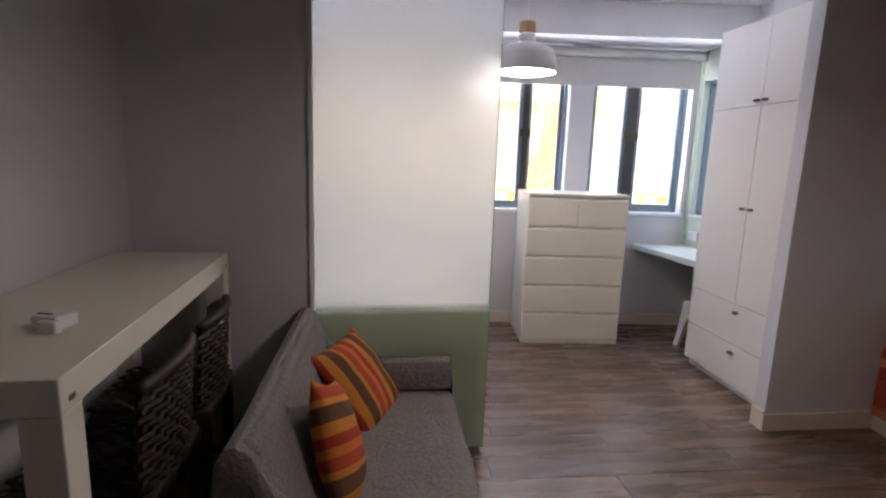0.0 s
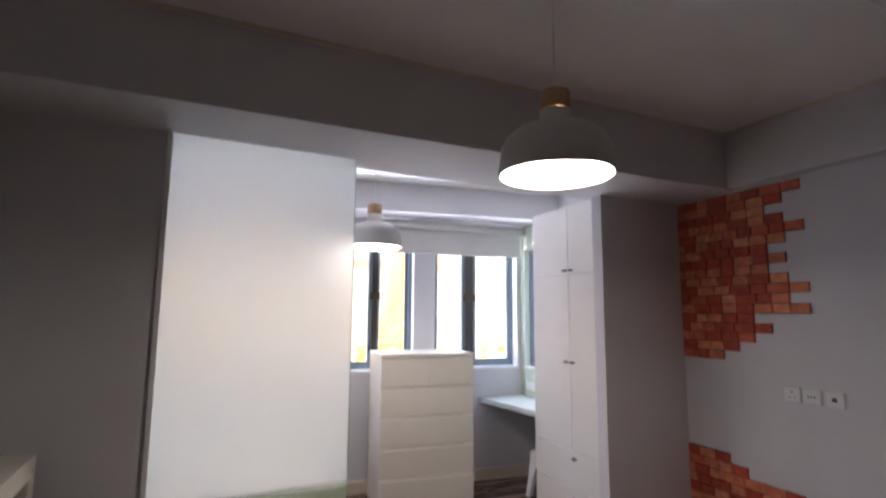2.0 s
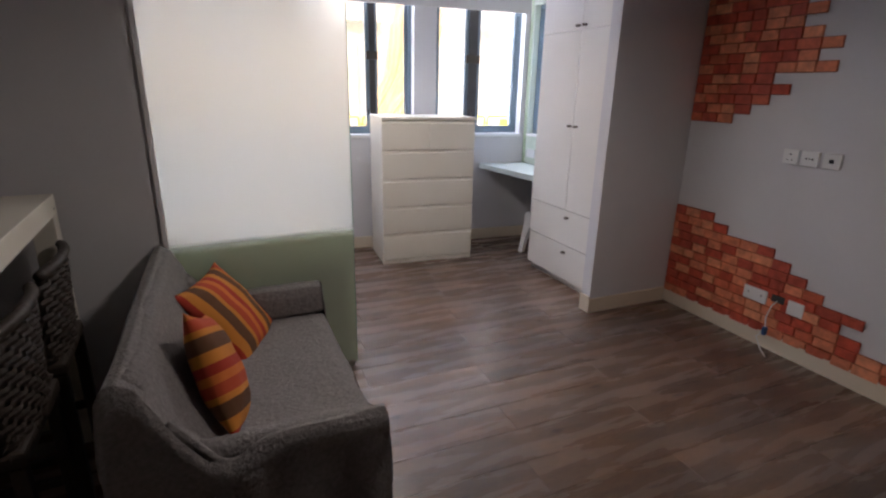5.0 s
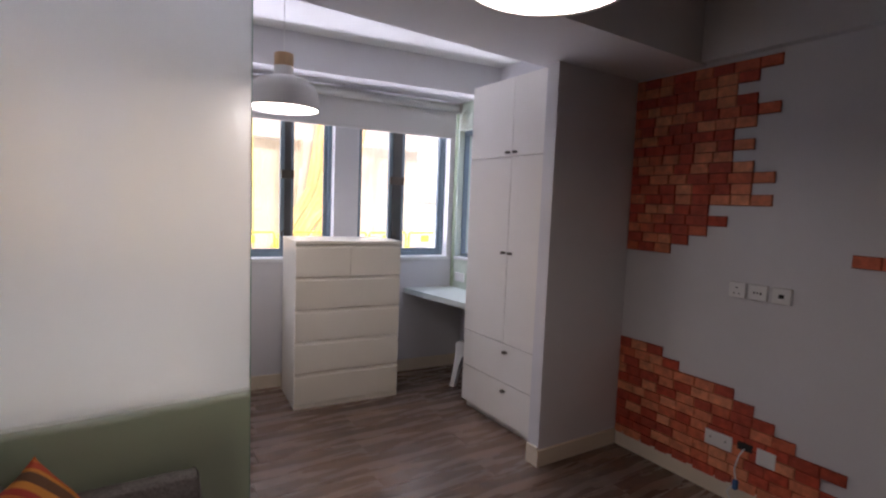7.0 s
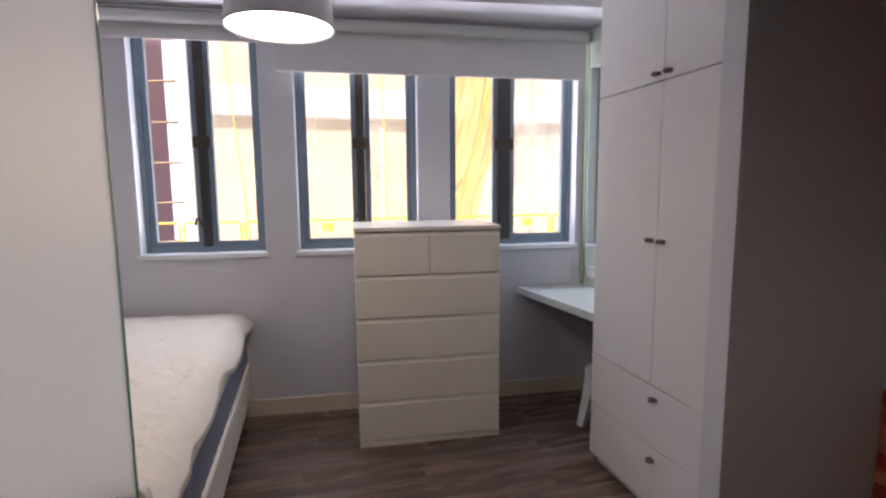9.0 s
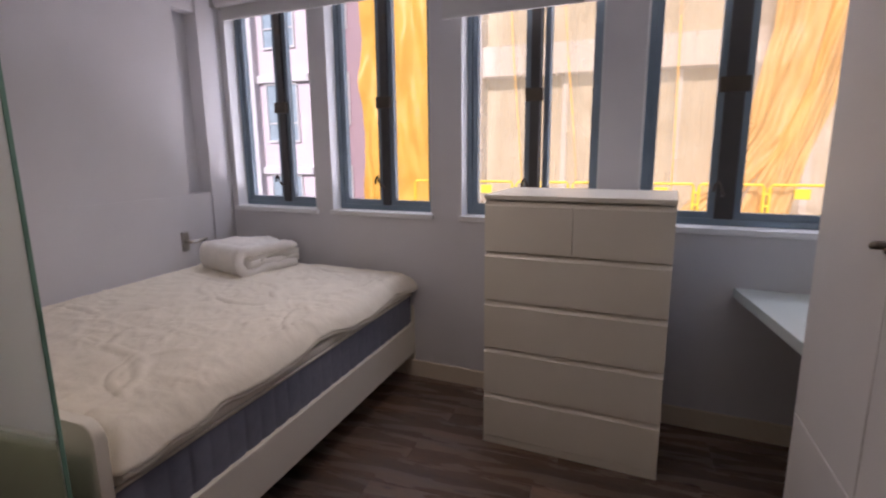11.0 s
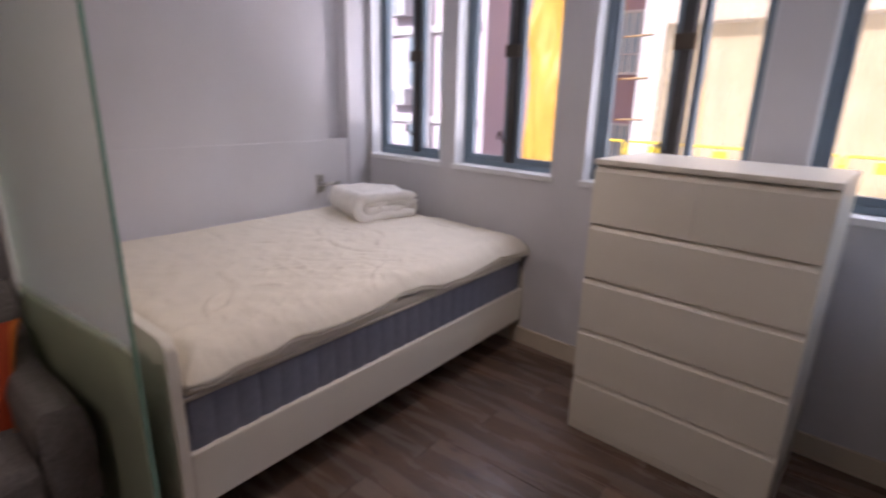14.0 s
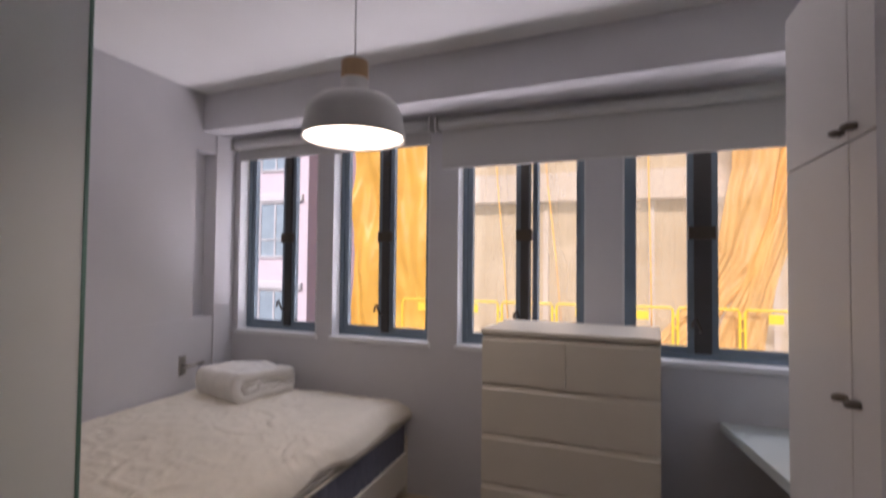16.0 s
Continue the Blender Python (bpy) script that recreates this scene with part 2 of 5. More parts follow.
SLANT = Matrix.Translation((0, WY - 0.022, 0)) @ pose(0, 0, 0, 0, 0, -4.4) @ Matrix.Translation((0, -WY, 0))  # the window wall is not square to the others
SOFFIT = 2.34

structure("floor_slab", boxes((LX0 - 0.2, WX1 + 0.2, BACK - 0.2, WY + 0.2, -0.15, -0.012)), M_SUBFLOOR, "dark base under the laminate floor planks", "floor")
structure("ceiling", boxes((LX0 - 0.2, WX1 + 0.2, BACK - 0.2, WY + 0.2, CEIL, CEIL + 0.15)), M_CEIL, "plain white painted ceiling", "ceiling")
EY0, EY1, EZ0, EZ1, EX = 3.56, 4.30, 1.05, 2.20, 2.775      # side window over the desk; EX is the face of the thicker wall there
structure("wall_east", boxes((WX1, WX1 + 0.2, BACK - 0.2, EY0, -0.012, CEIL), (WX1, WX1 + 0.2, EY1, WY + 0.2, -0.012, CEIL), (WX1, WX1 + 0.2, EY0, EY1, -0.012, EZ0), (WX1, WX1 + 0.2, EY0, EY1, EZ1, CEIL)), M_WALL, "lavender grey painted wall with faux brick patches", "wall")
structure("wall_living_west", boxes((LX0 - 0.2, LX0, BACK - 0.2, GY, -0.012, CEIL)), M_WALL, "lavender grey wall beside the bar table", "wall")
structure("wall_back", boxes((LX0, WX1, BACK - 0.2, BACK, -0.012, CEIL)), M_WALL, "plain grey wall closing the living room", "wall")
structure("wall_stub", boxes((LX0 - 0.2, -0.266, GY - 0.058, GY + 0.05, -0.012, SOFFIT)), M_WALL, "short grey wall holding the frosted glass partition", "wall")

# bedroom's side wall, with a shallow niche
structure("wall_bedroom_west", boxes(
    (WX0 - 0.2, WX0, GY + 0.05, 4.27, -0.012, CEIL), (WX0 - 0.2, WX0, 4.27, 4.45, -0.012, 1.16), (WX0 - 0.2, WX0 - 0.09, 4.27, 4.45, 1.16, 2.31),
    (WX0 - 0.2, WX0, 4.27, 4.45, 2.31, CEIL), (WX0 - 0.2, WX0 + 0.012, 4.45, WY + 0.1, -0.012, CEIL)), M_WALL, "lavender grey bedroom wall with a tall shallow niche", "wall")

structure("wall_panel", boxes((WX0, WX0 + 0.006, GY + 0.06, 4.262, 0.0, 1.155), bevel=0.002), M_WALL, "flush lower wall panel with a fine upper edge", "wall panel")

# window wall: piers, parapet and head round four openings
WIN = [(-0.835, -0.135), (-0.01, 0.71), (0.898, 1.66), (1.855, 2.735)]
SILL, HEAD = 1.05, 2.42
dims = [(WX0 - 0.2, WX1 + 0.2, WY, WY + 0.2, -0.012, SILL), (WX0 - 0.2, WX1 + 0.2, WY, WY + 0.2, HEAD, CEIL)]
edges = [WX0 - 0.2] + [v for w in WIN for v in w] + [WX1 + 0.2]
for k in range(0, len(edges), 2):
    dims.append((edges[k], edges[k + 1], WY, WY + 0.2, SILL, HEAD))
structure("wall_north", boxes(*dims), M_WALL, "lavender grey window wall with four openings", "wall").matrix_world = SLANT
structure("side_bulkhead", boxes((2.845, WX1, BACK, 2.061, 2.35, CEIL - 0.002), bevel=0.005), M_WALL, "grey bulkhead along the brick wall", "beam")
# pier beside the wardrobe
def prism(corners, z0, z1):
    bm = bmesh.new()
    lo = [bm.verts.new((x, y, z0)) for x, y in corners]
    hi = [bm.verts.new((x, y, z1)) for x, y in corners]
    bm.faces.new(lo[::-1])
    bm.faces.new(hi)
    for k in range(len(corners)):
        j = (k + 1) % len(corners)
        bm.faces.new((lo[k], lo[j], hi[j], hi[k]))
    return bm


structure("pier", prism([(2.225, 2.503), (WX1, 2.503), (WX1, 2.592), (2.225, 2.592)], -0.012, SOFFIT - 0.001), M_WALL, "grey painted pier at the end of the wardrobe", "pier")
structure("window_beam", prism([(WX0, 4.33), (WX1, 3.90), (WX1, 4.37), (WX0, 4.66)], 2.445, CEIL - 0.002), M_WALL, "grey painted beam above the windows", "beam")
structure("partition_beam", prism([(LX0, 1.93), (WX1, 2.065), (WX1, 2.69), (LX0, 2.455)], SOFFIT, CEIL - 0.002), M_WALL, "deep grey painted beam between living room and bedroom", "beam")

# skirting boards
for nm, d in (("baseboard_east", (WX1 - 0.014, WX1, BACK, 2.488, -0.01, 0.10)), ("baseboard_pier", (2.21, WX1 - 0.014, 2.489, 2.503, -0.01, 0.10)),
              ("baseboard_west", (LX0, LX0 + 0.014, BACK, GY - 0.075, -0.01, 0.10)),
              ("baseboard_stub", (LX0 + 0.014, -0.29, GY - 0.072, GY - 0.058, -0.01, 0.10)), ("baseboard_back", (LX0 + 0.014, WX1 - 0.014, BACK, BACK + 0.014, -0.01, 0.10))):
    structure(nm, boxes(d, bevel=0.003), M_TRIM, "cream painted skirting board", "baseboard")
structure("baseboard_north", boxes((WX0 - 0.02, WX1 + 0.02, WY - 0.014, WY, -0.01, 0.105), bevel=0.003), M_TRIM, "cream painted skirting board", "baseboard").matrix_world = SLANT
structure("baseboard_pier_side", boxes((2.211, 2.225, 2.503, 2.592, -0.01, 0.115), bevel=0.003), M_TRIM, "cream skirting return on the pier", "baseboard")

# ---- windows ----
M_GLASS = bpy.data.materials.new("clear_window_glass")
M_GLASS.use_nodes = True
gb = M_GLASS.node_tree.nodes["Principled BSDF"]
gb.inputs["Transmission Weight"].default_value, gb.inputs["Roughness"].default_value, gb.inputs["IOR"].default_value = 1.0, 0.0, 1.02
gb.inputs["Base Color"].default_value = (0.97, 0.99, 0.99, 1)


def casement(parent, x0, x1, z0, z1, y, swing=0):
    """One sash: frame and pane, swung outwards on its far side by some degrees."""
    t = 0.032
    sash = part("sash_frame", boxes((x0, x1, y, y + 0.035, z0, z0 + t), (x0, x1, y, y + 0.035, z1 - t, z1), (x0, x0 + t, y, y + 0.035, z0 + t, z1 - t), (x1 - t, x1, y, y + 0.035, z0 + t, z1 - t)), M_FRAME, parent)
    pane = part("pane", boxes((x0 + t - 0.004, x1 - t + 0.004, y + 0.014, y + 0.019, z0 + t - 0.004, z1 - t + 0.004)), M_GLASS, parent, "clear window glass")
    pane.visible_shadow = False
    if swing:
        turn = Matrix.Translation((x1, y, 0)) @ pose(0, 0, 0, 0, 0, -swing) @ Matrix.Translation((-x1, -y, 0))
        sash.matrix_local = turn
        pane.matrix_local = turn
    return sash


def window(k, x0, x1, xm, mw, swing):
    """A pair of casements in an aluminium frame, with a white sill and reveal."""
    win = tagged(thing("window_%d" % k, SLANT, "grey aluminium casement window with two closed sashes", "window"), kind="structure")
    y = WY + 0.085
    f = 0.034
    part("window_frame", boxes((x0, x1, y, y + 0.06, SILL + 0.002, SILL + f), (x0, x1, y, y + 0.06, HEAD - f, HEAD), (x0, x0 + f, y, y + 0.06, SILL + f, HEAD - f), (x1 - f, x1, y, y + 0.06, SILL + f, HEAD - f)), M_FRAME, win)
    part("mullion", boxes((xm - mw, xm + mw, y - 0.006, y + 0.058, SILL + f, HEAD - f), bevel=0.003), M_MULLION, win, "aluminium mullion, coloured dark for its shaded face")
    casement(win, x0 + f, xm - mw, SILL + f, HEAD - f, y + 0.012)
    casement(win, xm + mw, x1 - f, SILL + f, HEAD - f, y + (0.03 if swing else 0.012), swing)
    part("window_sill", boxes((x0 - 0.012, x1 + 0.012, WY - 0.022, y, SILL - 0.03, SILL + 0.001), bevel=0.004), M_SILL, win, "white painted sill")
    part("reveal", boxes((x0, x0 + 0.006, WY - 0.004, y, SILL + 0.002, HEAD), (x1 - 0.006, x1, WY - 0.004, y, SILL + 0.002, HEAD)), M_SILL, win, "white painted window reveal")
    part("latch_block", boxes((xm - mw - 0.026, xm + mw + 0.020, y - 0.020, y + 0.012, 1.685, 1.755), bevel=0.004), M_DARKMETAL, win, "dark metal latch block")
    part("stay_peg", boxes((xm + 0.002, xm + mw + 0.006, y - 0.016, y - 0.004, 2.19, 2.225), bevel=0.003), M_DARKMETAL, win, "small dark stay peg")
    h = part("handle", tube([(xm - 0.012, y - 0.005, 1.20), (xm - 0.012, y - 0.04, 1.205), (xm - 0.02, y - 0.05, 1.23), (xm - 0.035, y - 0.05, 1.27), (xm - 0.05, y - 0.045, 1.255), (xm - 0.055, y - 0.045, 1.22)], 0.007, 8), M_DARKMETAL, win, "curved dark metal window handle", smooth=True)
    return win


for k, (xm, mw, swing) in enumerate(((-0.455, 0.026, 0), (0.352, 0.026, 0), (1.298, 0.026, 9), (2.25, 0.042, 0))):
    window(k + 1, *WIN[k], xm, mw, swing)


def roller_blind(x0, x1, zb, label):
    """A rolled blind on brackets: tube, hanging cloth and bottom bar."""
    b = thing("roller_blind", SLANT @ pose(x0, 4.50, 2.385), label, "blind", "roller blinds over the windows")
    w = x1 - x0
    roll = tube([(0.02, 0, 0), (w - 0.02, 0, 0)], 0.034, 20)
    part("roll", roll, M_BLIND, b, smooth=True)
    part("cassette", boxes((0, w, -0.02, 0.05, 0.036, 0.043), bevel=0.002), M_STEEL, b, "aluminium mounting rail")
    part("cloth", boxes((0.025, w - 0.025, 0.030, 0.032, zb - 2.40, 0.0)), M_BLIND, b)
    part("bottom_bar", boxes((0.025, w - 0.025, 0.025, 0.037, zb - 2.40 - 0.012, zb - 2.40 + 0.012), bevel=0.003), M_BLIND, b)
    for xx in (0.0, w - 0.012):
        part("bracket", boxes((xx, xx + 0.012, -0.04, 0.05, -0.04, 0.044), bevel=0.003), M_STEEL, b, "steel end bracket")
    return b


roller_blind(-0.80, 0.765, 2.30, "ivory roller blind rolled almost fully up")
roller_blind(0.795, 2.765, 2.145, "ivory roller blind lowered a hand's breadth below its roll")

# ---- frosted glass partition ----
M_FROST = bpy.data.materials.new("frosted_glass")
M_FROST.use_nodes = True
fn, fl = M_FROST.node_tree.nodes, M_FROST.node_tree.links
fb = fn["Principled BSDF"]
fb.inputs["Base Color"].default_value = (0.84, 0.86, 0.86, 1)
fb.inputs["Transmission Weight"].default_value, fb.inputs["Roughness"].default_value, fb.inputs["IOR"].default_value = 1.0, 0.85, 1.2
milk = fn.new("ShaderNodeBsdfTranslucent")
milk.inputs["Color"].default_value = (0.74, 0.76, 0.76, 1)
fmix = fn.new("ShaderNodeMixShader")
cloud = fn.new("ShaderNodeTexNoise")
cloud.inputs["Scale"].default_value = 3.0
span = fn.new("ShaderNodeMapRange")
span.inputs["To Min"].default_value, span.inputs["To Max"].default_value = 0.36, 0.48
fl.new(cloud.outputs["Fac"], span.inputs["Value"])
fl.new(span.outputs[0], fmix.inputs[0])
fl.new(fb.outputs[0], fmix.inputs[1])
fl.new(milk.outputs[0], fmix.inputs[2])
polish = fn.new("ShaderNodeBsdfGlossy")
polish.inputs["Roughness"].default_value = 0.12
polish.inputs["Color"].default_value = (0.62, 0.78, 0.70, 1)
sheen = fn.new("ShaderNodeFresnel")
sheen.inputs["IOR"].default_value = 1.25
gmix = fn.new("ShaderNodeMixShader")
fl.new(sheen.outputs[0], gmix.inputs[0])
fl.new(fmix.outputs[0], gmix.inputs[1])
fl.new(polish.outputs[0], gmix.inputs[2])
fl.new(gmix.outputs[0], fn["Material Output"].inputs["Surface"])
M_GEDGE = material("green_glass_edge", (0.20, 0.38, 0.30), 0.15, 0.1, 10, 0.0)
M_FILM = material("sage_green_film", (0.56, 0.62, 0.50), 0.45, 0.03, 3, 0.02, 120)
gn, gl = M_FILM.node_tree.nodes, M_FILM.node_tree.links
thin = gn.new("ShaderNodeBsdfTranslucent")
thin.inputs["Color"].default_value = (0.66, 0.72, 0.58, 1)
film_mix = gn.new("ShaderNodeMixShader")
film_mix.inputs[0].default_value = 0.4
gl.new(gn["Principled BSDF"].outputs[0], film_mix.inputs[1])
gl.new(thin.outputs[0], film_mix.inputs[2])
# the film thins out along its upper edge
place = gn.new("ShaderNodeTexCoord")
rise = gn.new("ShaderNodeSeparateXYZ")
gl.new(place.outputs["Object"], rise.inputs[0])
fade = gn.new("ShaderNodeMapRange")
fade.inputs["From Min"].default_value, fade.inputs["From Max"].default_value = 0.735, 0.785
gl.new(rise.outputs["Z"], fade.inputs["Value"])
clear_edge = gn.new("ShaderNodeBsdfTransparent")
film_out = gn.new("ShaderNodeMixShader")
gl.new(fade.outputs[0], film_out.inputs[0])
gl.new(film_mix.outputs[0], film_out.inputs[1])
gl.new(clear_edge.outputs[0], film_out.inputs[2])
gl.new(film_out.outputs[0], gn["Material Output"].inputs["Surface"])
GX0, GX1 = -0.266, 0.580
part_glass = tagged(thing("glass_partition", Matrix.Translation((GX1, GY, 0)) @ pose(0, 0, 0, 0, 0, 4.0) @ Matrix.Translation((-GX1, 0, 0)), "frosted glass partition with a sage green lower band", "partition"), kind="structure")
p = part("glass_panel", boxes((GX0 + 0.012, GX1 - 0.003, 0.0, 0.010, 0.012, SOFFIT - 0.002)), M_FROST, part_glass, "translucent frosted glass")
p.visible_shadow = False
part("glass_edge", boxes((GX1 - 0.003, GX1, 0.0, 0.010, 0.012, SOFFIT - 0.002)), M_GEDGE, part_glass, "polished green glass edge")
part("lower_band", boxes((GX0 + 0.017, GX1 - 0.004, -0.004, -0.001, 0.02, 0.785), bevel=0.0), M_FILM, part_glass, "sage green film on the lower glass")
part("side_channel", boxes((GX0 - 0.004, GX0 + 0.016, -0.014, 0.024, 0.0, SOFFIT - 0.002), bevel=0.002), M_SILL, part_glass, "white metal channel")
part("floor_clip", boxes((GX1 - 0.09, GX1 - 0.02, -0.012, 0.022, 0.0, 0.03), bevel=0.003), M_STEEL, part_glass, "small steel floor clamp")

# ---- chest of drawers ----
def chest_of_drawers():
    ang = math.degrees(math.atan2(-0.06, 0.785))
    c = thing("chest_of_drawers", pose(1.192, 3.935, 0, 0, 0, ang), "tall white six-drawer chest standing before the windows", "chest of drawers")
    w, d, hgt = 0.80, 0.48, 1.23
    part("top_panel", boxes((-0.002, w + 0.002, -0.004, d, hgt - 0.022, hgt), bevel=0.003), M_WHITE, c)
    for xx in (0, w - 0.02):
        part("side_panel", boxes((xx, xx + 0.02, 0.018, d, 0.0, hgt - 0.022), bevel=0.0015), M_WHITE, c)
    part("back_panel", boxes((0.02, w - 0.02, d - 0.01, d - 0.004, 0.05, hgt - 0.022)), M_WHITE, c)
    part("plinth", boxes((0.0, w, 0.004, 0.018, 0.0, 0.036), bevel=0.0015), M_WHITE, c)
    part("inside_frame", boxes((0.02, w - 0.02, 0.03, 0.04, 0.06, hgt - 0.03)), M_JOINT_GREY, c)
    z = 0.040
    hs = [0.222, 0.228, 0.228, 0.229]
    for hh in hs:
        dr = part("drawer_front", drawer_front(0.002, w - 0.002, z, z + hh), M_WHITE, c)
        z += hh + 0.006
    for x0, x1 in ((0.002, w / 2 - 0.0012), (w / 2 + 0.0012, w - 0.002)):
        part("drawer_front", drawer_front(x0, x1, z, hgt - 0.028), M_WHITE, c)
    return c


def drawer_front(x0, x1, z0, z1):
    """A drawer front whose upper edge slopes back as a grip."""
    bm = bmesh.new()
    prof = [(0.0, z0), (0.0, z1 - 0.022), (0.016, z1), (0.02, z1), (0.02, z0)]
    a = [bm.verts.new((x0, y, z)) for y, z in prof]
    b = [bm.verts.new((x1, y, z)) for y, z in prof]
    bm.faces.new(a)
    bm.faces.new(b[::-1])
    for k in range(len(prof)):
        j = (k + 1) % len(prof)
        bm.faces.new((a[k], b[k], b[j], a[j]))
    return bm


M_JOINT_GREY = material("pale_chipboard", (0.58, 0.54, 0.48), 0.8)
chest_of_drawers()

# ---- wardrobe ----
M_KNOB = material("dark_nickel", (0.22, 0.19, 0.16), 0.3, 0.1, 20, 0.02, 200, metal=1.0)


def knob(parent, y, z):
    k = part("handle", tube([(0.0, y - 0.009, z), (-0.018, y - 0.010, z), (-0.024, y, z - 0.001), (-0.018, y + 0.010, z), (0.0, y + 0.009, z)], 0.0085, 10), M_KNOB, parent, "small dark steel knob handle", smooth=True)
    return k


def wardrobe():
    w = thing("wardrobe", pose(2.345, 2.595, 0), "tall white built-in wardrobe with two drawers below", "wardrobe")
    L, D, H = 0.89, 0.563, 2.375
    ym = 0.425
    part("carcass", boxes((0.02, D, 0.0, L, 0.055, H), bevel=0.002), M_WHITE2, w)
    part("plinth", boxes((0.045, D, 0.01, L - 0.01, 0.0, 0.055)), M_WHITE2, w)
    g = 0.0022
    zs = [0.058, 0.33, 0.598, 1.855, H]
    for a, b in ((zs[0], zs[1]), (zs[1], zs[2])):
        d = part("drawer", boxes((0.0, 0.0185, g, L - g, a + g, b - g), bevel=0.002), M_WHITE2, w)
        knob(d, ym - 0.03, (a + b) / 2 + 0.08)
    for a, b, hz in ((zs[2], zs[3], 1.215), (zs[3], zs[4], 1.885)):
        for y0, y1, hy in ((g, ym - g, ym - 0.035), (ym + g, L - g, ym + 0.035)):
            d = part("door", boxes((0.0, 0.0185, y0, y1, a + g, b - g), bevel=0.002), M_WHITE2, w)
            knob(d, hy, hz)
    return w


wardrobe()

# ---- desk, mirror, stool ----
desk = thing("wall_desk", pose(0, 0, 0.72), "mint white wall-hung dressing desk in the window corner", "desk")
part("top", prism([(2.425, 3.49), (WX1 - 0.002, 3.49), (WX1 - 0.002, 4.350), (2.31, 4.398)], 0.0, 0.045), M_DESK, desk)
part("support_rail", boxes((WX1 - 0.04, WX1 - 0.002, 3.55, 4.33, -0.10, -0.001)), M_WHITE2, desk)
structure("wall_bay", boxes((EX, WX1, 3.488, EY0, 0.767, 2.44), (EX, WX1, EY1, 4.42, 0.767, 2.44), (EX, WX1, EY0, EY1, 0.767, EZ0), (EX, WX1, EY0, EY1, EZ1, 2.44)), material("pale_green_gloss_paint", (0.62, 0.70, 0.60), 0.25, 0.04, 3, 0.02, 90), "pale green gloss panel above the desk with a window opening", "wall")
side = tagged(thing("window_5", pose(EX, 0, 0), "grey aluminium side window above the desk", "window"), kind="structure")
part("window_frame", boxes((0.06, 0.11, EY0, EY1, EZ0, EZ0 + 0.035), (0.06, 0.11, EY0, EY1, EZ1 - 0.035, EZ1), (0.06, 0.11, EY0, EY0 + 0.035, EZ0 + 0.035, EZ1 - 0.035), (0.06, 0.11, EY1 - 0.012, EY1, EZ0 + 0.035, EZ1 - 0.035)), M_FRAME, side)
part("pane", boxes((0.083, 0.088, EY0 + 0.035, EY1 - 0.012, EZ0 + 0.035, EZ1 - 0.035)), M_GLASS, side, "clear window glass").visible_shadow = False
part("window_sill", boxes((-0.012, 0.06, EY0, EY1, EZ0 - 0.02, EZ0 + 0.003), bevel=0.003), M_SILL, side, "white painted sill")
structure("corner_trim", boxes((EX - 0.010, EX, 4.318, 4.352, 0.767, 2.40), bevel=0.002), material("pale_green_trim_paint", (0.50, 0.60, 0.42), 0.3), "pale green corner strip beside the window", "trim")
plate_desk = thing("desk_socket", pose(EX, 4.20, 0.87), "white double socket above the desk", "socket")
part("plate", boxes((-0.012, -0.0005, -0.07, 0.07, -0.04, 0.04), bevel=0.004), M_PLASTIC, plate_desk)


def plastic_stool():
    s = thing("plastic_stool", pose(2.695, 3.775, 0, 0, 0, 20) @ Matrix.Scale(0.85, 4), "white moulded plastic stool under the desk", "stool")
    bm = boxes((-0.15, 0.15, -0.15, 0.15, 0.43, 0.45), bevel=0.009)
    part("seat", bm, M_PLASTIC, s)
    part("apron", boxes((-0.155, 0.155, -0.155, -0.145, 0.37, 0.43), (-0.155, 0.155, 0.145, 0.155, 0.37, 0.43), (-0.155, -0.145, -0.145, 0.145, 0.37, 0.43), (0.145, 0.155, -0.145, 0.145, 0.37, 0.43)), M_PLASTIC, s)
    for sx in (-1, 1):
        for sy in (-1, 1):
            bm = bmesh.new()
            for (r0, z0, w0), (r1, z1, w1) in zip([(0.150, 0.40, 0.12), (0.163, 0.26, 0.072), (0.176, 0.12, 0.054), (0.190, 0.0, 0.05)], [(0.163, 0.26, 0.072), (0.176, 0.12, 0.054), (0.190, 0.0, 0.05)]):
                lo = [bm.verts.new((sx * (r0 - a * w0), sy * (r0 - b * w0), z0)) for a, b in ((0, 0), (1, 0), (1, 1), (0, 1))]
                hi = [bm.verts.new((sx * (r1 - a * w1), sy * (r1 - b * w1), z1)) for a, b in ((0, 0), (1, 0), (1, 1), (0, 1))]
                for k in range(4):
                    bm.faces.new((lo[k], lo[(k + 1) % 4], hi[(k + 1) % 4], hi[k]))
                bm.faces.new(lo)
                bm.faces.new(hi)
            bmesh.ops.remove_doubles(bm, verts=bm.verts[:], dist=0.0005)
            part("leg", bm, M_PLASTIC, s)
    for sy in (-1, 1):
        part("stretcher", tube([(-0.17, sy * 0.155, 0.16), (0.0, sy * 0.15, 0.185), (0.17, sy * 0.155, 0.16)], 0.011, 8), M_PLASTIC, s, smooth=True)
    return s


plastic_stool()

# ---- bed ----
BX0, BX1, BY0, BY1 = -0.86, 0.575, 2.485, 4.56
bed = thing("bed", pose(BX0, BY0, 0), "white wooden double bed with high headboard", "bed")
BW, BL = BX1 - BX0, BY1 - BY0


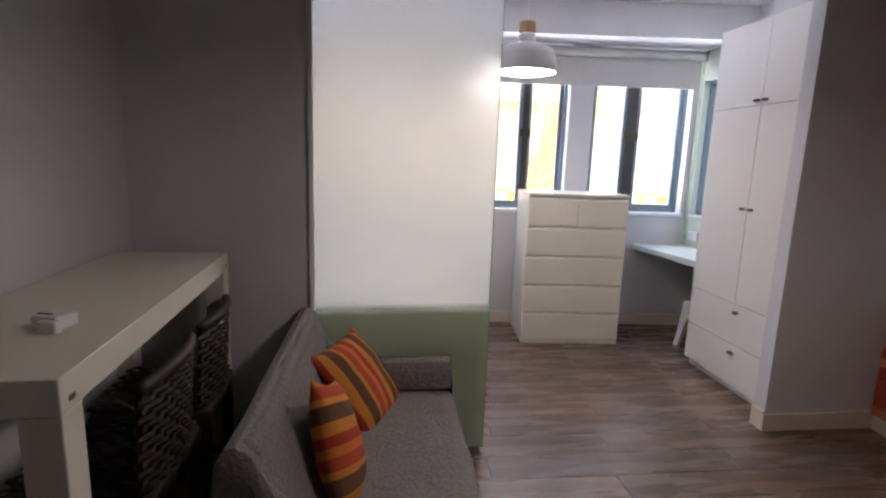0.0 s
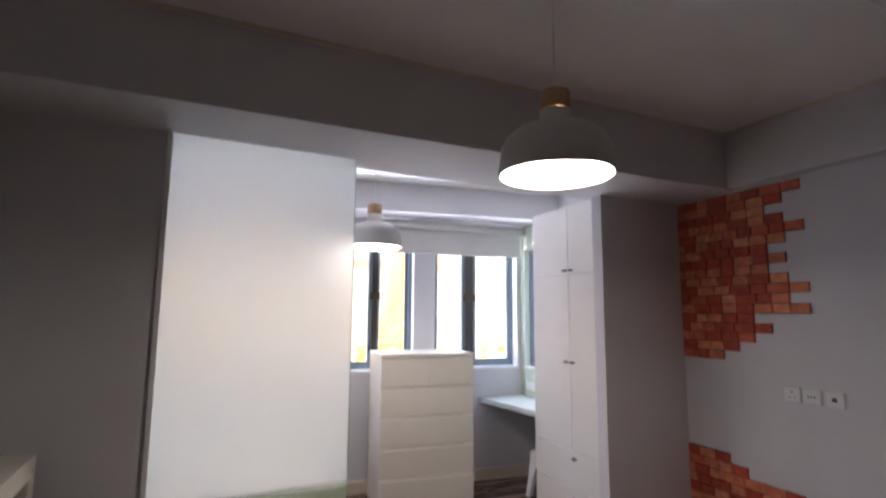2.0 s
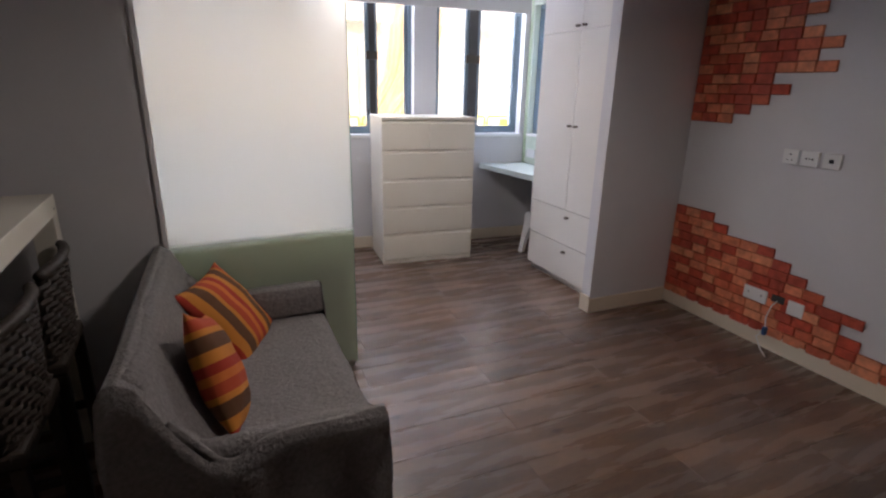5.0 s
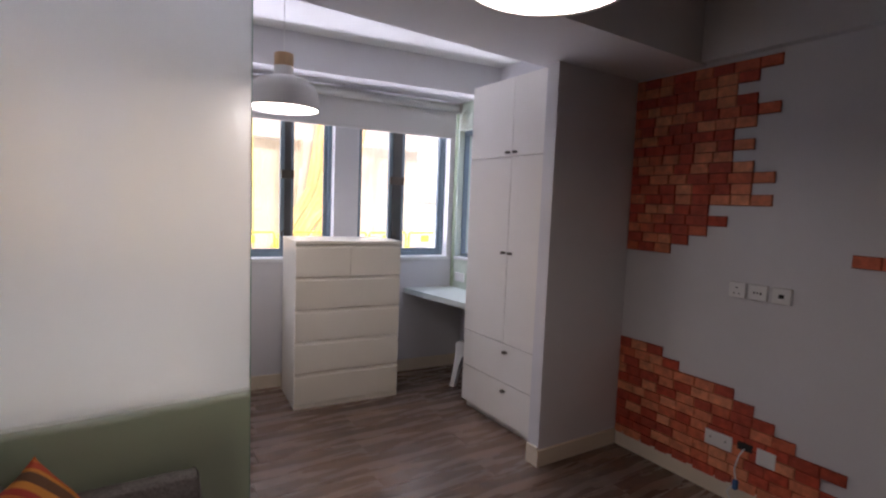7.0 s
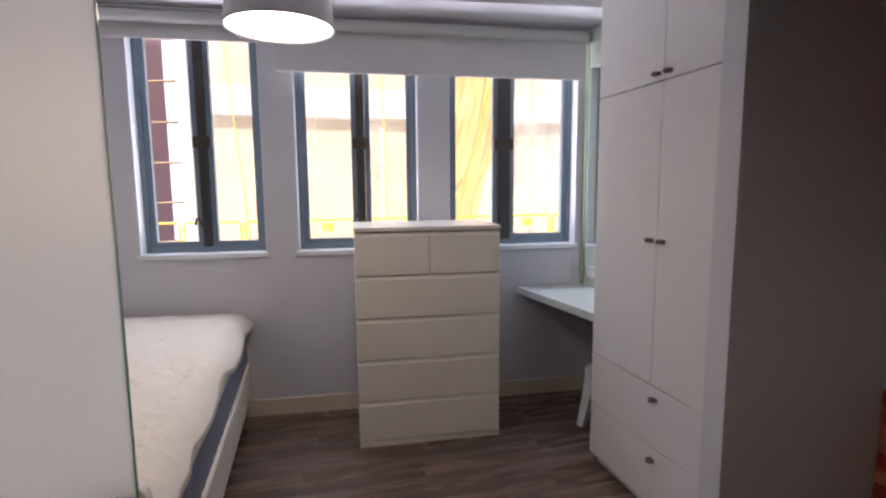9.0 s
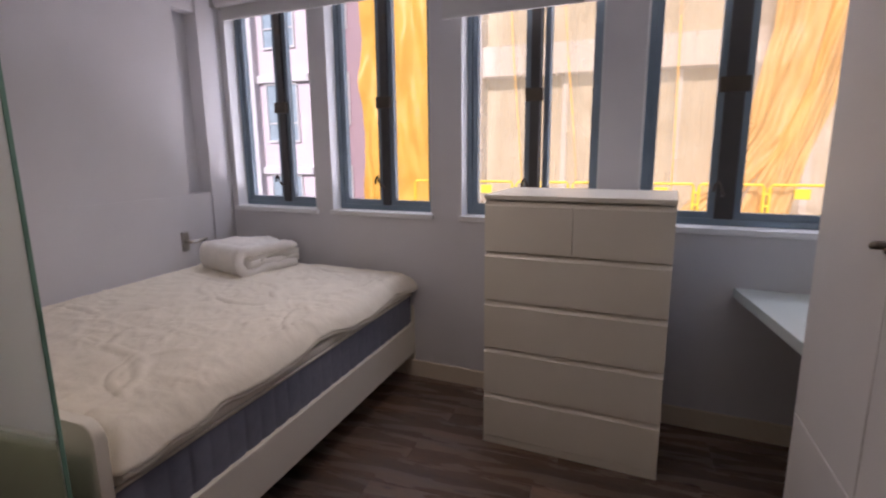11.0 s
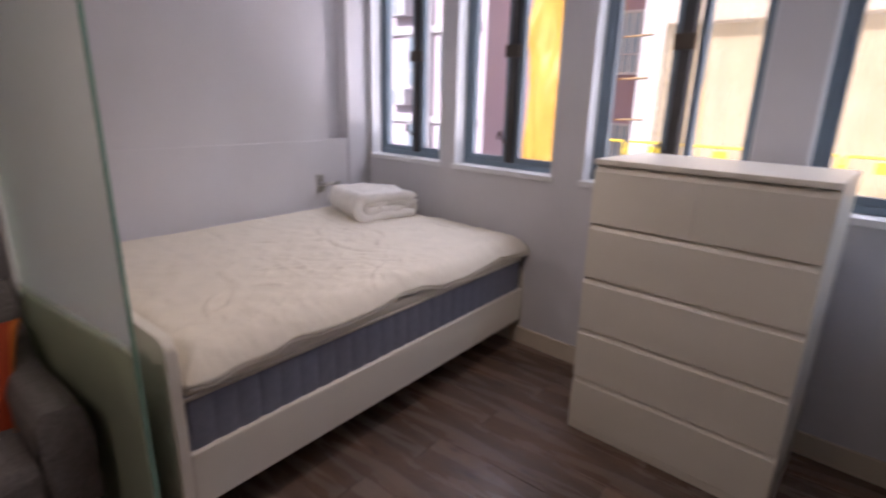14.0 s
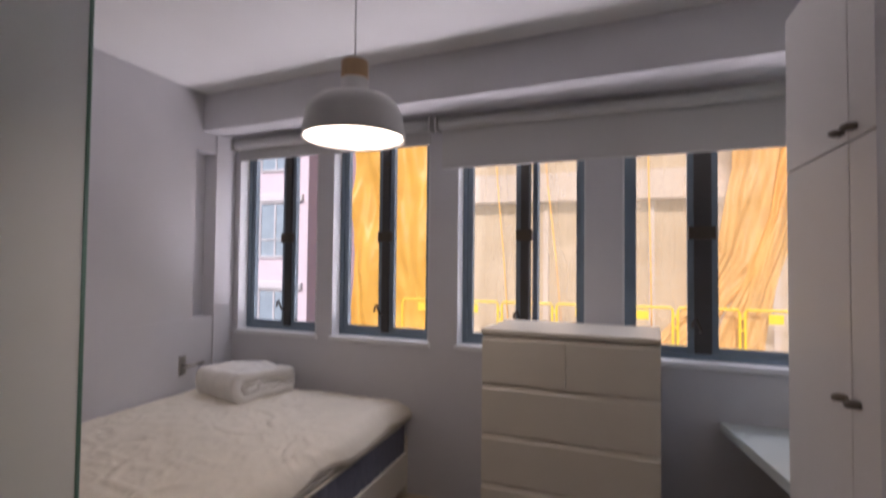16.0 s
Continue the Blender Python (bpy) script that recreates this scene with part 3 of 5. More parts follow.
def board(y0, y1, h, r):
    """An upright bed end with rounded upper corners."""
    bm = bmesh.new()
    line = [(0.0, 0.0)] + [(r - r * math.cos(a * math.pi / 12), h - r + r * math.sin(a * math.pi / 12)) for a in range(7)]
    line += [(BW - x, z) for x, z in reversed(line)]
    a = [bm.verts.new((x, y0, z)) for x, z in line]
    b = [bm.verts.new((x, y1, z)) for x, z in line]
    bm.faces.new(a)
    bm.faces.new(b[::-1])
    for k in range(len(line)):
        j = (k + 1) % len(line)
        bm.faces.new((a[k], b[k], b[j], a[j]))
    bmesh.ops.bevel(bm, geom=bm.edges[:], offset=0.004, segments=2, affect="EDGES", profile=0.5)
    return bm


part("headboard", board(0.0, 0.035, 0.757, 0.05), M_WHITE, bed)
part("footboard", board(BL - 0.035, BL, 0.486, 0.05), M_WHITE, bed)
for xx in (0.0, BW - 0.03):
    part("side_rail", boxes((xx, xx + 0.03, 0.035, BL - 0.035, 0.155, 0.358), bevel=0.006), M_WHITE, bed)
part("slat_base", boxes((0.03, BW - 0.03, 0.04, BL - 0.04, 0.28, 0.305)), M_WHITE, bed)


def mattress():
    """A pleated mattress: vertical flutes round its sides."""
    m = thing("mattress", pose(BX0 + 0.025, BY0 + 0.045, 0.306), "blue-grey sprung mattress with vertically quilted sides", "mattress")
    w, ln, h = BW - 0.04, BL - 0.09, 0.27
    bm = bmesh.new()
    path = []
    step = 0.006
    for (xa, ya), (xb, yb) in zip([(0, 0), (w, 0), (w, ln), (0, ln)], [(w, 0), (w, ln), (0, ln), (0, 0)]):
        n = max(2, int(math.hypot(xb - xa, yb - ya) / step))
        for i in range(n):
            path.append((xa + (xb - xa) * i / n, ya + (yb - ya) * i / n, (yb - ya), (xa - xb), i * step))
    rings = []
    for z, inset, amp in ((0, 0.02, 0), (0.012, 0.004, 0.3), (0.06, 0.0, 1), (h * 0.5, -0.004, 1.1), (h - 0.05, 0.0, 1), (h - 0.012, 0.006, 0.3), (h, 0.03, 0)):
        ring = []
        for x, y, nx, ny, s in path:
            ln2 = math.hypot(nx, ny)
            nx2, ny2 = nx / ln2, ny / ln2
            fl = -abs(math.sin(math.pi * s / 0.082)) ** 0.45 * 0.008 + 0.008
            o = -inset - fl * amp
            ring.append(bm.verts.new((x + nx2 * o, y + ny2 * o, z)))
        rings.append(ring)
    for a, b in zip(rings, rings[1:]):
        for k in range(len(a)):
            bm.faces.new((a[k], a[(k + 1) % len(a)], b[(k + 1) % len(a)], b[k]))
    bm.faces.new(rings[-1])
    bm.faces.new(rings[0][::-1])
    part("mattress_body", bm, M_MATT, m, smooth=True)
    part("pillow_top", boxes((0.0, w + 0.004, 0.0, ln, h - 0.028, h + 0.012), bevel=0.011, seg=3), M_TOPPER, m, "cream padded mattress top", smooth=True)
    part("piping", tube([(0.0, -0.001, h - 0.034), (w, -0.001, h - 0.034), (w, ln, h - 0.034), (0, ln, h - 0.034), (0.0, 0.0, h - 0.034)], 0.007, 6), M_TOPPER, m, "cream edge piping", smooth=True)
    return m


mattress()


def topper():
    """A soft quilted pad that droops over the mattress edges."""
    w, ln, z0 = BW + 0.01, BL - 0.06, 0.595
    rng = random.Random(5)
    folds = [(rng.uniform(0.05, 0.95) * w, rng.uniform(0.04, 0.92) * ln, rng.uniform(0, 3.14), rng.uniform(0.05, 0.24), rng.uniform(0.003, 0.009), rng.uniform(0.010, 0.02), rng.uniform(-2.5, 2.5)) for _ in range(45)]

    def height(x, y):
        z = 0.0
        z += 0.0018 * math.sin(x * 2 * math.pi / 0.19) * math.sin(y * 2 * math.pi / 0.19)
        for fx, fy, a, ln2, amp, wd, curl in folds:
            dx, dy = x - fx, y - fy
            u, v = dx * math.cos(a) + dy * math.sin(a), -dx * math.sin(a) + dy * math.cos(a)
            v += curl * u * u
            if abs(u) < ln2 and abs(v) < 0.1:
                z += amp * (1 - (u / ln2) ** 2) * (math.exp(-abs(v / wd) ** 1.5) - 0.45 * math.exp(-((v - 1.9 * wd) / wd) ** 2))
        wx, wy = x + 0.06 * noise.noise((x * 3, y * 3, 4.0)), y + 0.06 * noise.noise((x * 3, y * 3, 9.0))
        patch = 0.35 + 0.65 * max(0.0, min(1.0, 0.5 + 1.4 * noise.noise((x * 2.3, y * 2.3, 12.0))))
        for fx, fy, amp, sd in ((5.0, 8.0, 0.0048, 2.0), (12.0, 7.0, 0.0040, 5.0), (17.0, 23.0, 0.0018, 8.0)):
            r = max(0.0, 1 - 2.6 * abs(noise.noise((wx * fx + 0.5 * wy * fx, wy * fy - 0.4 * wx * fy, sd))))
            z += patch * amp * r * r
        z += 0.008 * noise.noise((x * 3, y * 3, 0.3)) + 0.0025 * noise.noise((x * 14, y * 14, 1.3))
        return z

    def f(u, v):
        x, y = u * w, v * ln
        e = min(x, w - x, y, ln - y)
        wob = 0.028 * noise.noise((y * 2.6, x * 2.6, 7.0)) + 0.012 * noise.noise((y * 8, x * 8, 3.0))
        edge = max(0.0, 1 - e / 0.10)
        z = 0.080 + 0.025 * (1 - u) + height(x, y) * (1 - 0.5 * edge) - 0.078 * edge ** 2.2 - (0.006 + wob) * edge ** 3
        return Vector((x + wob * edge, y + 0.01 * edge * math.sin(x * 9), z))

    t = thing("mattress_topper", pose(BX0 - 0.0, BY0 + 0.045, z0), "rumpled cream quilted mattress topper on the bed", "mattress topper")
    bm = grid_sheet(230, 310, f)
    ob = part("quilted_pad", bm, M_TOPPER, t, smooth=True)
    so = ob.modifiers.new("thick", "SOLIDIFY")
    so.thickness, so.offset = 0.014, -1
    rim = [f(1.0, k / 120) + Vector((0.002, 0, -0.005)) for k in range(121)]
    part("bound_edge", tube(rim, 0.0085, 7), M_TOPPER, t, smooth=True)
    return t


topper()


def folded_duvet():
    """A quilt folded double and double again: bands that bend back on themselves."""
    d = thing("folded_duvet", pose(-0.435, 4.285, 0.690, 0, 0, 74), "white quilt folded into a thick pad on the bed", "quilt")
    ln = 0.40

    def band(name, xr, xl, z0, z1, th, seed, grow):
        mid, rad = (z0 + z1) / 2, (z1 - z0) / 2

        def line(u):
            run = xr - xl
            arc = math.pi * rad
            s = u * (2 * run + arc)
            if s < run:
                return Vector((xr - s, z0)), Vector((0, -1))
            if s < run + arc:
                a = (s - run) / rad
                return Vector((xl - 0.6 * rad * max(0.0, math.sin(a)) ** 0.6, mid - rad * math.cos(a))), Vector((-math.sin(a), -math.cos(a)))
            return Vector((xl + (s - run - arc), z1)), Vector((0, 1))

        def f(side):
            def g(u, v):
                p, nrm = line(u)
                e = (2 * abs(v - 0.5)) ** 5
                t = th * (1 - 0.12 * e) * (1 - 0.6 * max(0, (u - 0.9) / 0.1) ** 2) * side / 2
                y = (v - 0.5) * (ln + grow) + 0.028 * noise.noise((u * 6, seed, v * 2))
                puff = 0.014 * noise.noise((p.x * 8, y * 8, seed)) + 0.011 * noise.noise((p.x * 24, y * 17, seed + p.y * 20))
                return Vector((p.x + nrm.x * (t + puff) + 0.014 * noise.noise((y * 6, seed, 3.0)), y, p.y + nrm.y * (t + puff) + 0.012))
            return g

        bm = grid_sheet(46, 26, f(1))
        b2 = grid_sheet(46, 26, f(-1))
        me = bpy.data.meshes.new("tmp")
        b2.to_mesh(me)
        b2.free()
        bm.from_mesh(me)
        bpy.data.meshes.remove(me)
        edge = [e for e in bm.edges if e.is_boundary]
        bmesh.ops.bridge_loops(bm, edges=edge)
        return part(name, bm, M_DUVET, d, smooth=True)

    band("outer_fold", 0.19, -0.18, 0.024, 0.140, 0.060, 2.0, 0.02)
    band("inner_fold", 0.205, -0.158, 0.064, 0.102, 0.052, 5.0, -0.005)
    return d


folded_duvet()

# door handle on the bedroom wall
dh = thing("door_handle", pose(WX0, 4.185, 0.86) @ Matrix.Scale(1.25, 4), "brushed steel lever handle on a square rose", "door handle")
part("rose", boxes((0.0, 0.012, -0.022, 0.022, -0.05, 0.05), bevel=0.003), M_STEEL, dh)
part("lever", tube([(0.01, 0, 0.0), (0.045, 0, 0.0), (0.052, 0.02, 0.0), (0.052, 0.10, 0.0)], 0.010, 10), M_STEEL, dh, smooth=True)

# ---- bar table ----
table = thing("bar_table", pose(-0.966, 0.961, 0, 0, 0, 3.1), "tall cream-white bar table against the wall", "table")
TW, TL, TH = 0.44, 1.27, 1.05
part("tabletop", boxes((0, TW, 0, TL, TH - 0.075, TH), bevel=0.003), M_WHITE, table)
for xx in (0.0, TW - 0.075):
    for yy in (0.0, TL - 0.075):
        part("leg", boxes((xx, xx + 0.075, yy, yy + 0.075, 0.0, TH - 0.0755), bevel=0.003), M_WHITE, table)
for yy in (0.0, TL - 0.075):
    part("bolt", boxes((TW - 0.001, TW + 0.0025, yy + 0.028, yy + 0.048, TH - 0.055, TH - 0.045)), M_STEEL, table, "small steel bolt slot")

adapter = thing("power_adapter", pose(-0.705, 1.285, TH, 0, 0, -15), "white plug adapter lying on the bar table", "adapter")
part("body", boxes((-0.035, 0.035, -0.03, 0.03, 0.0, 0.032), bevel=0.006), M_PLASTIC, adapter)
part("plug_face", boxes((0.0, 0.05, -0.05, -0.031, 0.0, 0.028), bevel=0.004), M_PLASTIC, adapter)
part("slot", boxes((-0.034, 0.004, -0.012, -0.006, 0.0322, 0.0335)), M_BLACK, adapter)

# ---- chrome stool by the end of the table ----
M_CHROME = material("polished_chrome", (0.75, 0.74, 0.72), 0.12, 0.03, 8, 0.0, metal=1.0)
M_GREYSEAT = material("grey_vinyl_seat", (0.10, 0.10, 0.105), 0.5, 0.1, 10, 0.1, 200)
cs = thing("chrome_bar_stool", pose(-0.72, 0.735, 0, 0, 0, 0), "chrome tube bar stool with a grey vinyl seat", "bar stool")
part("seat", boxes((-0.19, 0.19, -0.19, 0.19, 0.64, 0.70), bevel=0.02), M_GREYSEAT, cs)
for xx in (-0.17, 0.17):
    part("side_frame", tube([(xx, -0.19, 0.0), (xx, -0.185, 0.40), (xx, -0.175, 0.80), (xx, -0.155, 0.845), (xx, -0.12, 0.862), (xx, 0.10, 0.862), (xx, 0.14, 0.845), (xx, 0.16, 0.80), (xx, 0.18, 0.40), (xx, 0.19, 0.0)], 0.0125, 12), M_CHROME, cs, smooth=True)
part("footrest", tube([(-0.17, 0.186, 0.24), (0.17, 0.186, 0.24)], 0.011, 10), M_CHROME, cs, smooth=True)
part("back_bar", tube([(-0.17, -0.178, 0.78), (0.17, -0.178, 0.78)], 0.011, 10), M_CHROME, cs, smooth=True)

# ---- rattan bar stools ----
def rattan_stool(m):
    s = thing("rattan_bar_stool", m, "dark woven rattan bar stool with a curved low back", "bar stool", "stools at the bar table")
    sw = 0.40

    def weave(fn, nu, nv, amp, parent):
        for j in range(nv):
            bm = bmesh.new()
            prev = None
            for i in range(nu * 4 + 1):
                u = i / (nu * 4)
                nrm = fn(u, (j + 0.5) / nv)[1]
                a, b = fn(u, (j + 0.06) / nv)[0], fn(u, (j + 0.94) / nv)[0]
                off = nrm * (amp * math.cos(math.pi * (i / 4 + j)))
                cur = (bm.verts.new(a + off), bm.verts.new((a + b) / 2 + off + nrm * 0.005), bm.verts.new(b + off))
                if prev:
                    for k in range(2):
                        bm.faces.new((prev[k], cur[k], cur[k + 1], prev[k + 1]))
                prev = cur
            part("strand", bm, M_RATTAN, parent)

    def back(u, v):
        c = 2 * u - 1
        top = 0.55 + v * (0.335 - 0.012 * c * c)
        return Vector((0.185 - 0.035 * c * c + 0.02 * v, c * 0.19, top)), Vector((1.0, 0.25 * c, 0.0)).normalized()

    def seat(u, v):
        return Vector((-0.20 + u * 0.38, -0.19 + v * 0.38, 0.595 - 0.02 * math.sin(math.pi * u) * math.sin(math.pi * v))), Vector((0, 0, 1))

    rim = []
    for k in range(25):
        p, nrm = back(k / 24, 1.0)
        rim.append(p + Vector((0, 0, 0.006)))
    part("top_rail", tube(rim, 0.017, 8), M_RATTAN, s, "plaited rattan top rail", smooth=True)
    base = part("seat", boxes((-0.20, 0.19, -0.19, 0.19, 0.53, 0.578), bevel=0.012), M_RATTAN, s)
    inner = grid_sheet(20, 6, lambda u, v: back(u, v)[0] - back(u, v)[1] * 0.012)
    core = part("backrest", inner, M_RATTAN, s)
    weave(back, 12, 13, 0.006, core)
    weave(seat, 12, 12, 0.005, base)
    for sx, sy in ((-0.18, -0.17), (-0.18, 0.17), (0.165, -0.17), (0.165, 0.17)):
        part("leg", boxes((sx - 0.018, sx + 0.018, sy - 0.018, sy + 0.018, 0.0, 0.53), bevel=0.004), M_RATTAN, s)
    for d in ((-0.16, 0.145, -0.18, -0.16, 0.20, 0.23), (-0.16, 0.145, 0.16, 0.18, 0.20, 0.23), (-0.19, -0.17, -0.15, 0.15, 0.20, 0.23)):
        part("footrest", boxes(d, bevel=0.004), M_RATTAN, s)
    return s


st = rattan_stool(pose(-0.715, 1.485, 0, 0, 0, 2))
copy_thing(st, pose(-0.735, 1.945, 0, 0, 0, 4))

# ---- sofa ----
SX, SY0, SY1 = -0.415, 1.18, 2.315
M_SOFA_DARK = material("charcoal_sofa_upholstery", (0.05, 0.047, 0.048), 0.9, 0.15, 20, 0.3, 400)
sofa = thing("sofa", pose(SX, SY0, 0), "small two-seat sofa under a grey throw, on beech feet", "sofa")
SL = SY1 - SY0


def soft(dims, bevel, amp=0.006, sc=6.0, cuts=10):
    bm = boxes(dims, bevel=bevel, seg=4)
    bmesh.ops.subdivide_edges(bm, edges=[e for e in bm.edges if e.calc_length() > 0.12], cuts=cuts, use_grid_fill=True)
    for v in bm.verts:
        v.co += Vector((noise.noise(v.co * sc), noise.noise(v.co * sc + Vector((5, 0, 0))), noise.noise(v.co * sc + Vector((0, 7, 0))))) * amp
    return bm


part("seat", soft((0.10, 0.785, 0.065, SL - 0.09, 0.20, 0.42), 0.045), M_FABRIC, sofa, smooth=True)
bk = soft((0.048, 0.122, 0.01, SL - 0.01, 0.0, 0.55), 0.034)
bmesh.ops.rotate(bk, verts=bk.verts[:], cent=(0, 0, 0), matrix=Matrix.Rotation(radians(-11), 3, "Y"))
bmesh.ops.translate(bk, verts=bk.verts[:], vec=(0.163, 0, 0.222))
part("backrest", bk, M_FABRIC, sofa, smooth=True)
for ya, yb in ((0.0, 0.072), (SL - 0.11, SL)):
    part("armrest", soft((0.10, 0.755, ya, yb, 0.16, 0.55), 0.033), M_FABRIC, sofa, smooth=True)
for fx, fy in ((0.14, 0.08), (0.14, SL - 0.08), (0.66, 0.08), (0.66, SL - 0.08)):
    part("foot", lathe([(0.013, 0.0), (0.022, 0.19), (0.0, 0.191)], 12), M_FOOT, sofa, "tapered beech foot", loc=(fx, fy, 0), smooth=True)


def sofa_throw():
    """A grey blanket over back, seat and arms, with a ragged fringe along its hem."""
    t = thing("sofa_throw", pose(-0.015, 0, 0), "grey woven throw draped over the sofa, fringed at its hem", "blanket")
    prof = [(-0.335, 0.42), (-0.325, 0.62), (-0.310, 0.745), (-0.292, 0.780), (-0.265, 0.788), (-0.23, 0.765), (-0.195, 0.69), (-0.135, 0.56), (-0.07, 0.458), (0.0, 0.434), (0.18, 0.432), (0.34, 0.434), (0.388, 0.425), (0.402, 0.39), (0.404, 0.30), (0.40, 0.20)]

    def along(pts, u):
        k = u * (len(pts) - 1)
        i = min(int(k), len(pts) - 2)
        a, b = Vector(pts[i]), Vector(pts[i + 1])
        return a.lerp(b, k - i)

    def seat(u, v):
        p = along(prof, u)
        pinch = min(1.0, max(0.0, (u - 0.40) / 0.16))
        near, far = -0.012 + 0.092 * pinch, -0.012 + 0.137 * pinch
        y = SY0 + near + v * (SL - near - far)
        hang = max(0.0, (u - 0.85) / 0.15)
        n = noise.noise((p[0] * 5, y * 5, p[1] * 5))
        z = p[1] + 0.006 * n + hang * 0.035 * noise.noise((y * 4, 2.0, 0)) + 0.004 * noise.noise((p[0] * 17, y * 17, 1.0))
        return Vector((p[0] + 0.008 * n + hang * 0.012 * math.sin(y * 21), y, z))

    part("seat_cover", grid_sheet(90, 60, seat), M_FABRIC, t, smooth=True)

    def arm(y_in, y_out, drop, seed, name):
        s = 1 if y_out > y_in else -1
        if s < 0:   # the cloth is stretched like a tent from the seat up to the arm's outer edge
            path = [(y_out + 0.32, 0.436), (y_out + 0.22, 0.447), (y_out + 0.13, 0.480), (y_out + 0.07, 0.522), (y_out + 0.025, 0.556), (y_out + 0.004, 0.563), (y_out - 0.010, 0.545), (y_out - 0.014, 0.46), (y_out - 0.006, drop)]
        else:
            path = [(y_in - s * 0.012, 0.44), (y_in - s * 0.008, 0.52), (y_in + s * 0.012, 0.558), (y_in + s * 0.03, 0.566), (y_out - s * 0.03, 0.564), (y_out + s * 0.004, 0.545), (y_out + s * 0.014, 0.48), (y_out + s * 0.012, 0.42), (y_out + s * 0.006, drop)]

        def f(u, v):
            p = along(path, v)
            x = -0.17 + u * 0.555
            lift = 0.10 * max(0.0, 1 - (x + 0.17) / 0.16) ** 2 * (1 if p[1] > 0.5 else 0.3)
            low = max(0.0, (v - 0.6) / 0.4)
            if s < 0 and p[1] > 0.445:
                lift -= 0.055 * math.exp(-((x + 0.045) / 0.075) ** 2) * min(1.0, (p[1] - 0.445) / 0.08)
            fold = low * (0.022 * math.sin(x * 17 + seed) + 0.012 * math.sin(x * 39 + seed * 2))
            n = 0.006 * noise.noise((x * 8, p[0] * 8, p[1] * 8 + seed))
            return Vector((x + low * 0.02 * math.sin(x * 9 + seed), p[0] + s * fold + n, p[1] + lift + n + low * 0.03 * noise.noise((x * 5, seed, 0))))

        part(name, grid_sheet(60, 50, f), M_FABRIC, t, smooth=True)
        def front(u, v):
            p = along(path, 0.15 + 0.75 * v)
            return Vector((0.385 + 0.012 * math.sin(u * 3.1) + 0.006 * math.sin(p[0] * 40), p[0] + 0.004 * math.sin(u * 9), p[1] - u * (p[1] - 0.22)))

        part("arm_front", grid_sheet(20, 20, front), M_FABRIC, t, smooth=True)

    def drape(y, s, seed):
        """The end of the blanket that hangs down over one end of the sofa."""
        edge = [(-0.328, 0.62), (-0.313, 0.747), (-0.294, 0.783), (-0.265, 0.792), (-0.228, 0.768), (-0.192, 0.695), (-0.150, 0.605), (-0.095, 0.525), (-0.045, 0.508), (0.02, 0.530), (0.12, 0.560), (0.30, 0.563), (0.388, 0.556)]

        def f(u, v):
            p = along(edge, u)
            x, zt = p[0], p[1]
            hem = 0.255 + 0.035 * noise.noise((x * 4, seed, 0))
            low = v ** 1.3
            roll = 0.016 * math.sin(math.pi * min(1.0, v * 3.5)) ** 0.7
            fold = low * (0.020 * math.sin(x * 15 + seed) + 0.012 * math.sin(x * 37 + 2 * seed)) + 0.022 * math.sin(x * 22 + v * 5 + seed) * v * (1 - v)
            return Vector((x + 0.02 * v + 0.015 * low * math.sin(x * 11), y + s * (roll - 0.004 + 0.02 * low + fold), zt + (hem - zt) * v))

        cover = part("end_drape", grid_sheet(80, 40, f), M_FABRIC, t, smooth=True)
        bm = bmesh.new()
        rng = random.Random(int(seed * 7))
        for k in range(110):
            a = f((k + rng.uniform(0.1, 0.9)) / 110, 1.0)
            b = a + Vector((rng.uniform(-0.012, 0.012), s * rng.uniform(-0.002, 0.01), -rng.uniform(0.02, 0.045)))
            bm.faces.new([bm.verts.new(a + Vector((dx, 0, 0))) for dx in (-0.0018, 0.0018)] + [bm.verts.new(b + Vector((dx, 0, 0))) for dx in (0.001, -0.001)])
        tagged(part("fringe", bm, M_FABRIC, cover, "ragged woollen fringe"), kind="stuff")

    drape(SY0 - 0.014, -1, 1.3)
    arm(SY0 + 0.075, SY0 - 0.003, 0.36, 1.3, "arm_cover")
    arm(SY1 - 0.11, SY1 + 0.002, 0.33, 4.1, "arm_cover")
    return t


sofa_throw()


def striped(name):
    """Stripes across the cushion, in bands of orange, red, ochre and brown."""
    m = material(name, (0.5, 0.2, 0.05), 0.9, 0.1, 20, 0.4, 500)
    n, l = m.node_tree.nodes, m.node_tree.links
    tc = n.new("ShaderNodeTexCoord")
    sep = n.new("ShaderNodeSeparateXYZ")
    l.new(tc.outputs["Object"], sep.inputs[0])
    ma = n.new("ShaderNodeMath")
    ma.operation = "MULTIPLY_ADD"
    ma.inputs[1].default_value = 4.9
    ma.inputs[2].default_value = 10.0
    l.new(sep.outputs["X"], ma.inputs[0])
    fr = n.new("ShaderNodeMath")
    fr.operation = "FRACT"
    l.new(ma.outputs[0], fr.inputs[0])
    ramp = n.new("ShaderNodeValToRGB")
    ramp.color_ramp.interpolation = "CONSTANT"
    bands = [(0.0, (0.36, 0.03, 0.012)), (0.16, (0.55, 0.20, 0.02)), (0.34, (0.12, 0.05, 0.02)), (0.58, (0.55, 0.20, 0.02)), (0.68, (0.42, 0.055, 0.015)), (0.86, (0.58, 0.15, 0.02))]
    e = ramp.color_ramp.elements
    while len(e) < len(bands):
        e.new(0.5)
    for k, (pos, c) in enumerate(bands):
        e[k].position, e[k].color = pos, (*c, 1)
    l.new(fr.outputs[0], ramp.inputs["Fac"])
    l.new(ramp.outputs["Color"], n["Principled BSDF"].inputs["Base Color"])
    return m


M_STRIPE = striped("striped_woven_cotton")


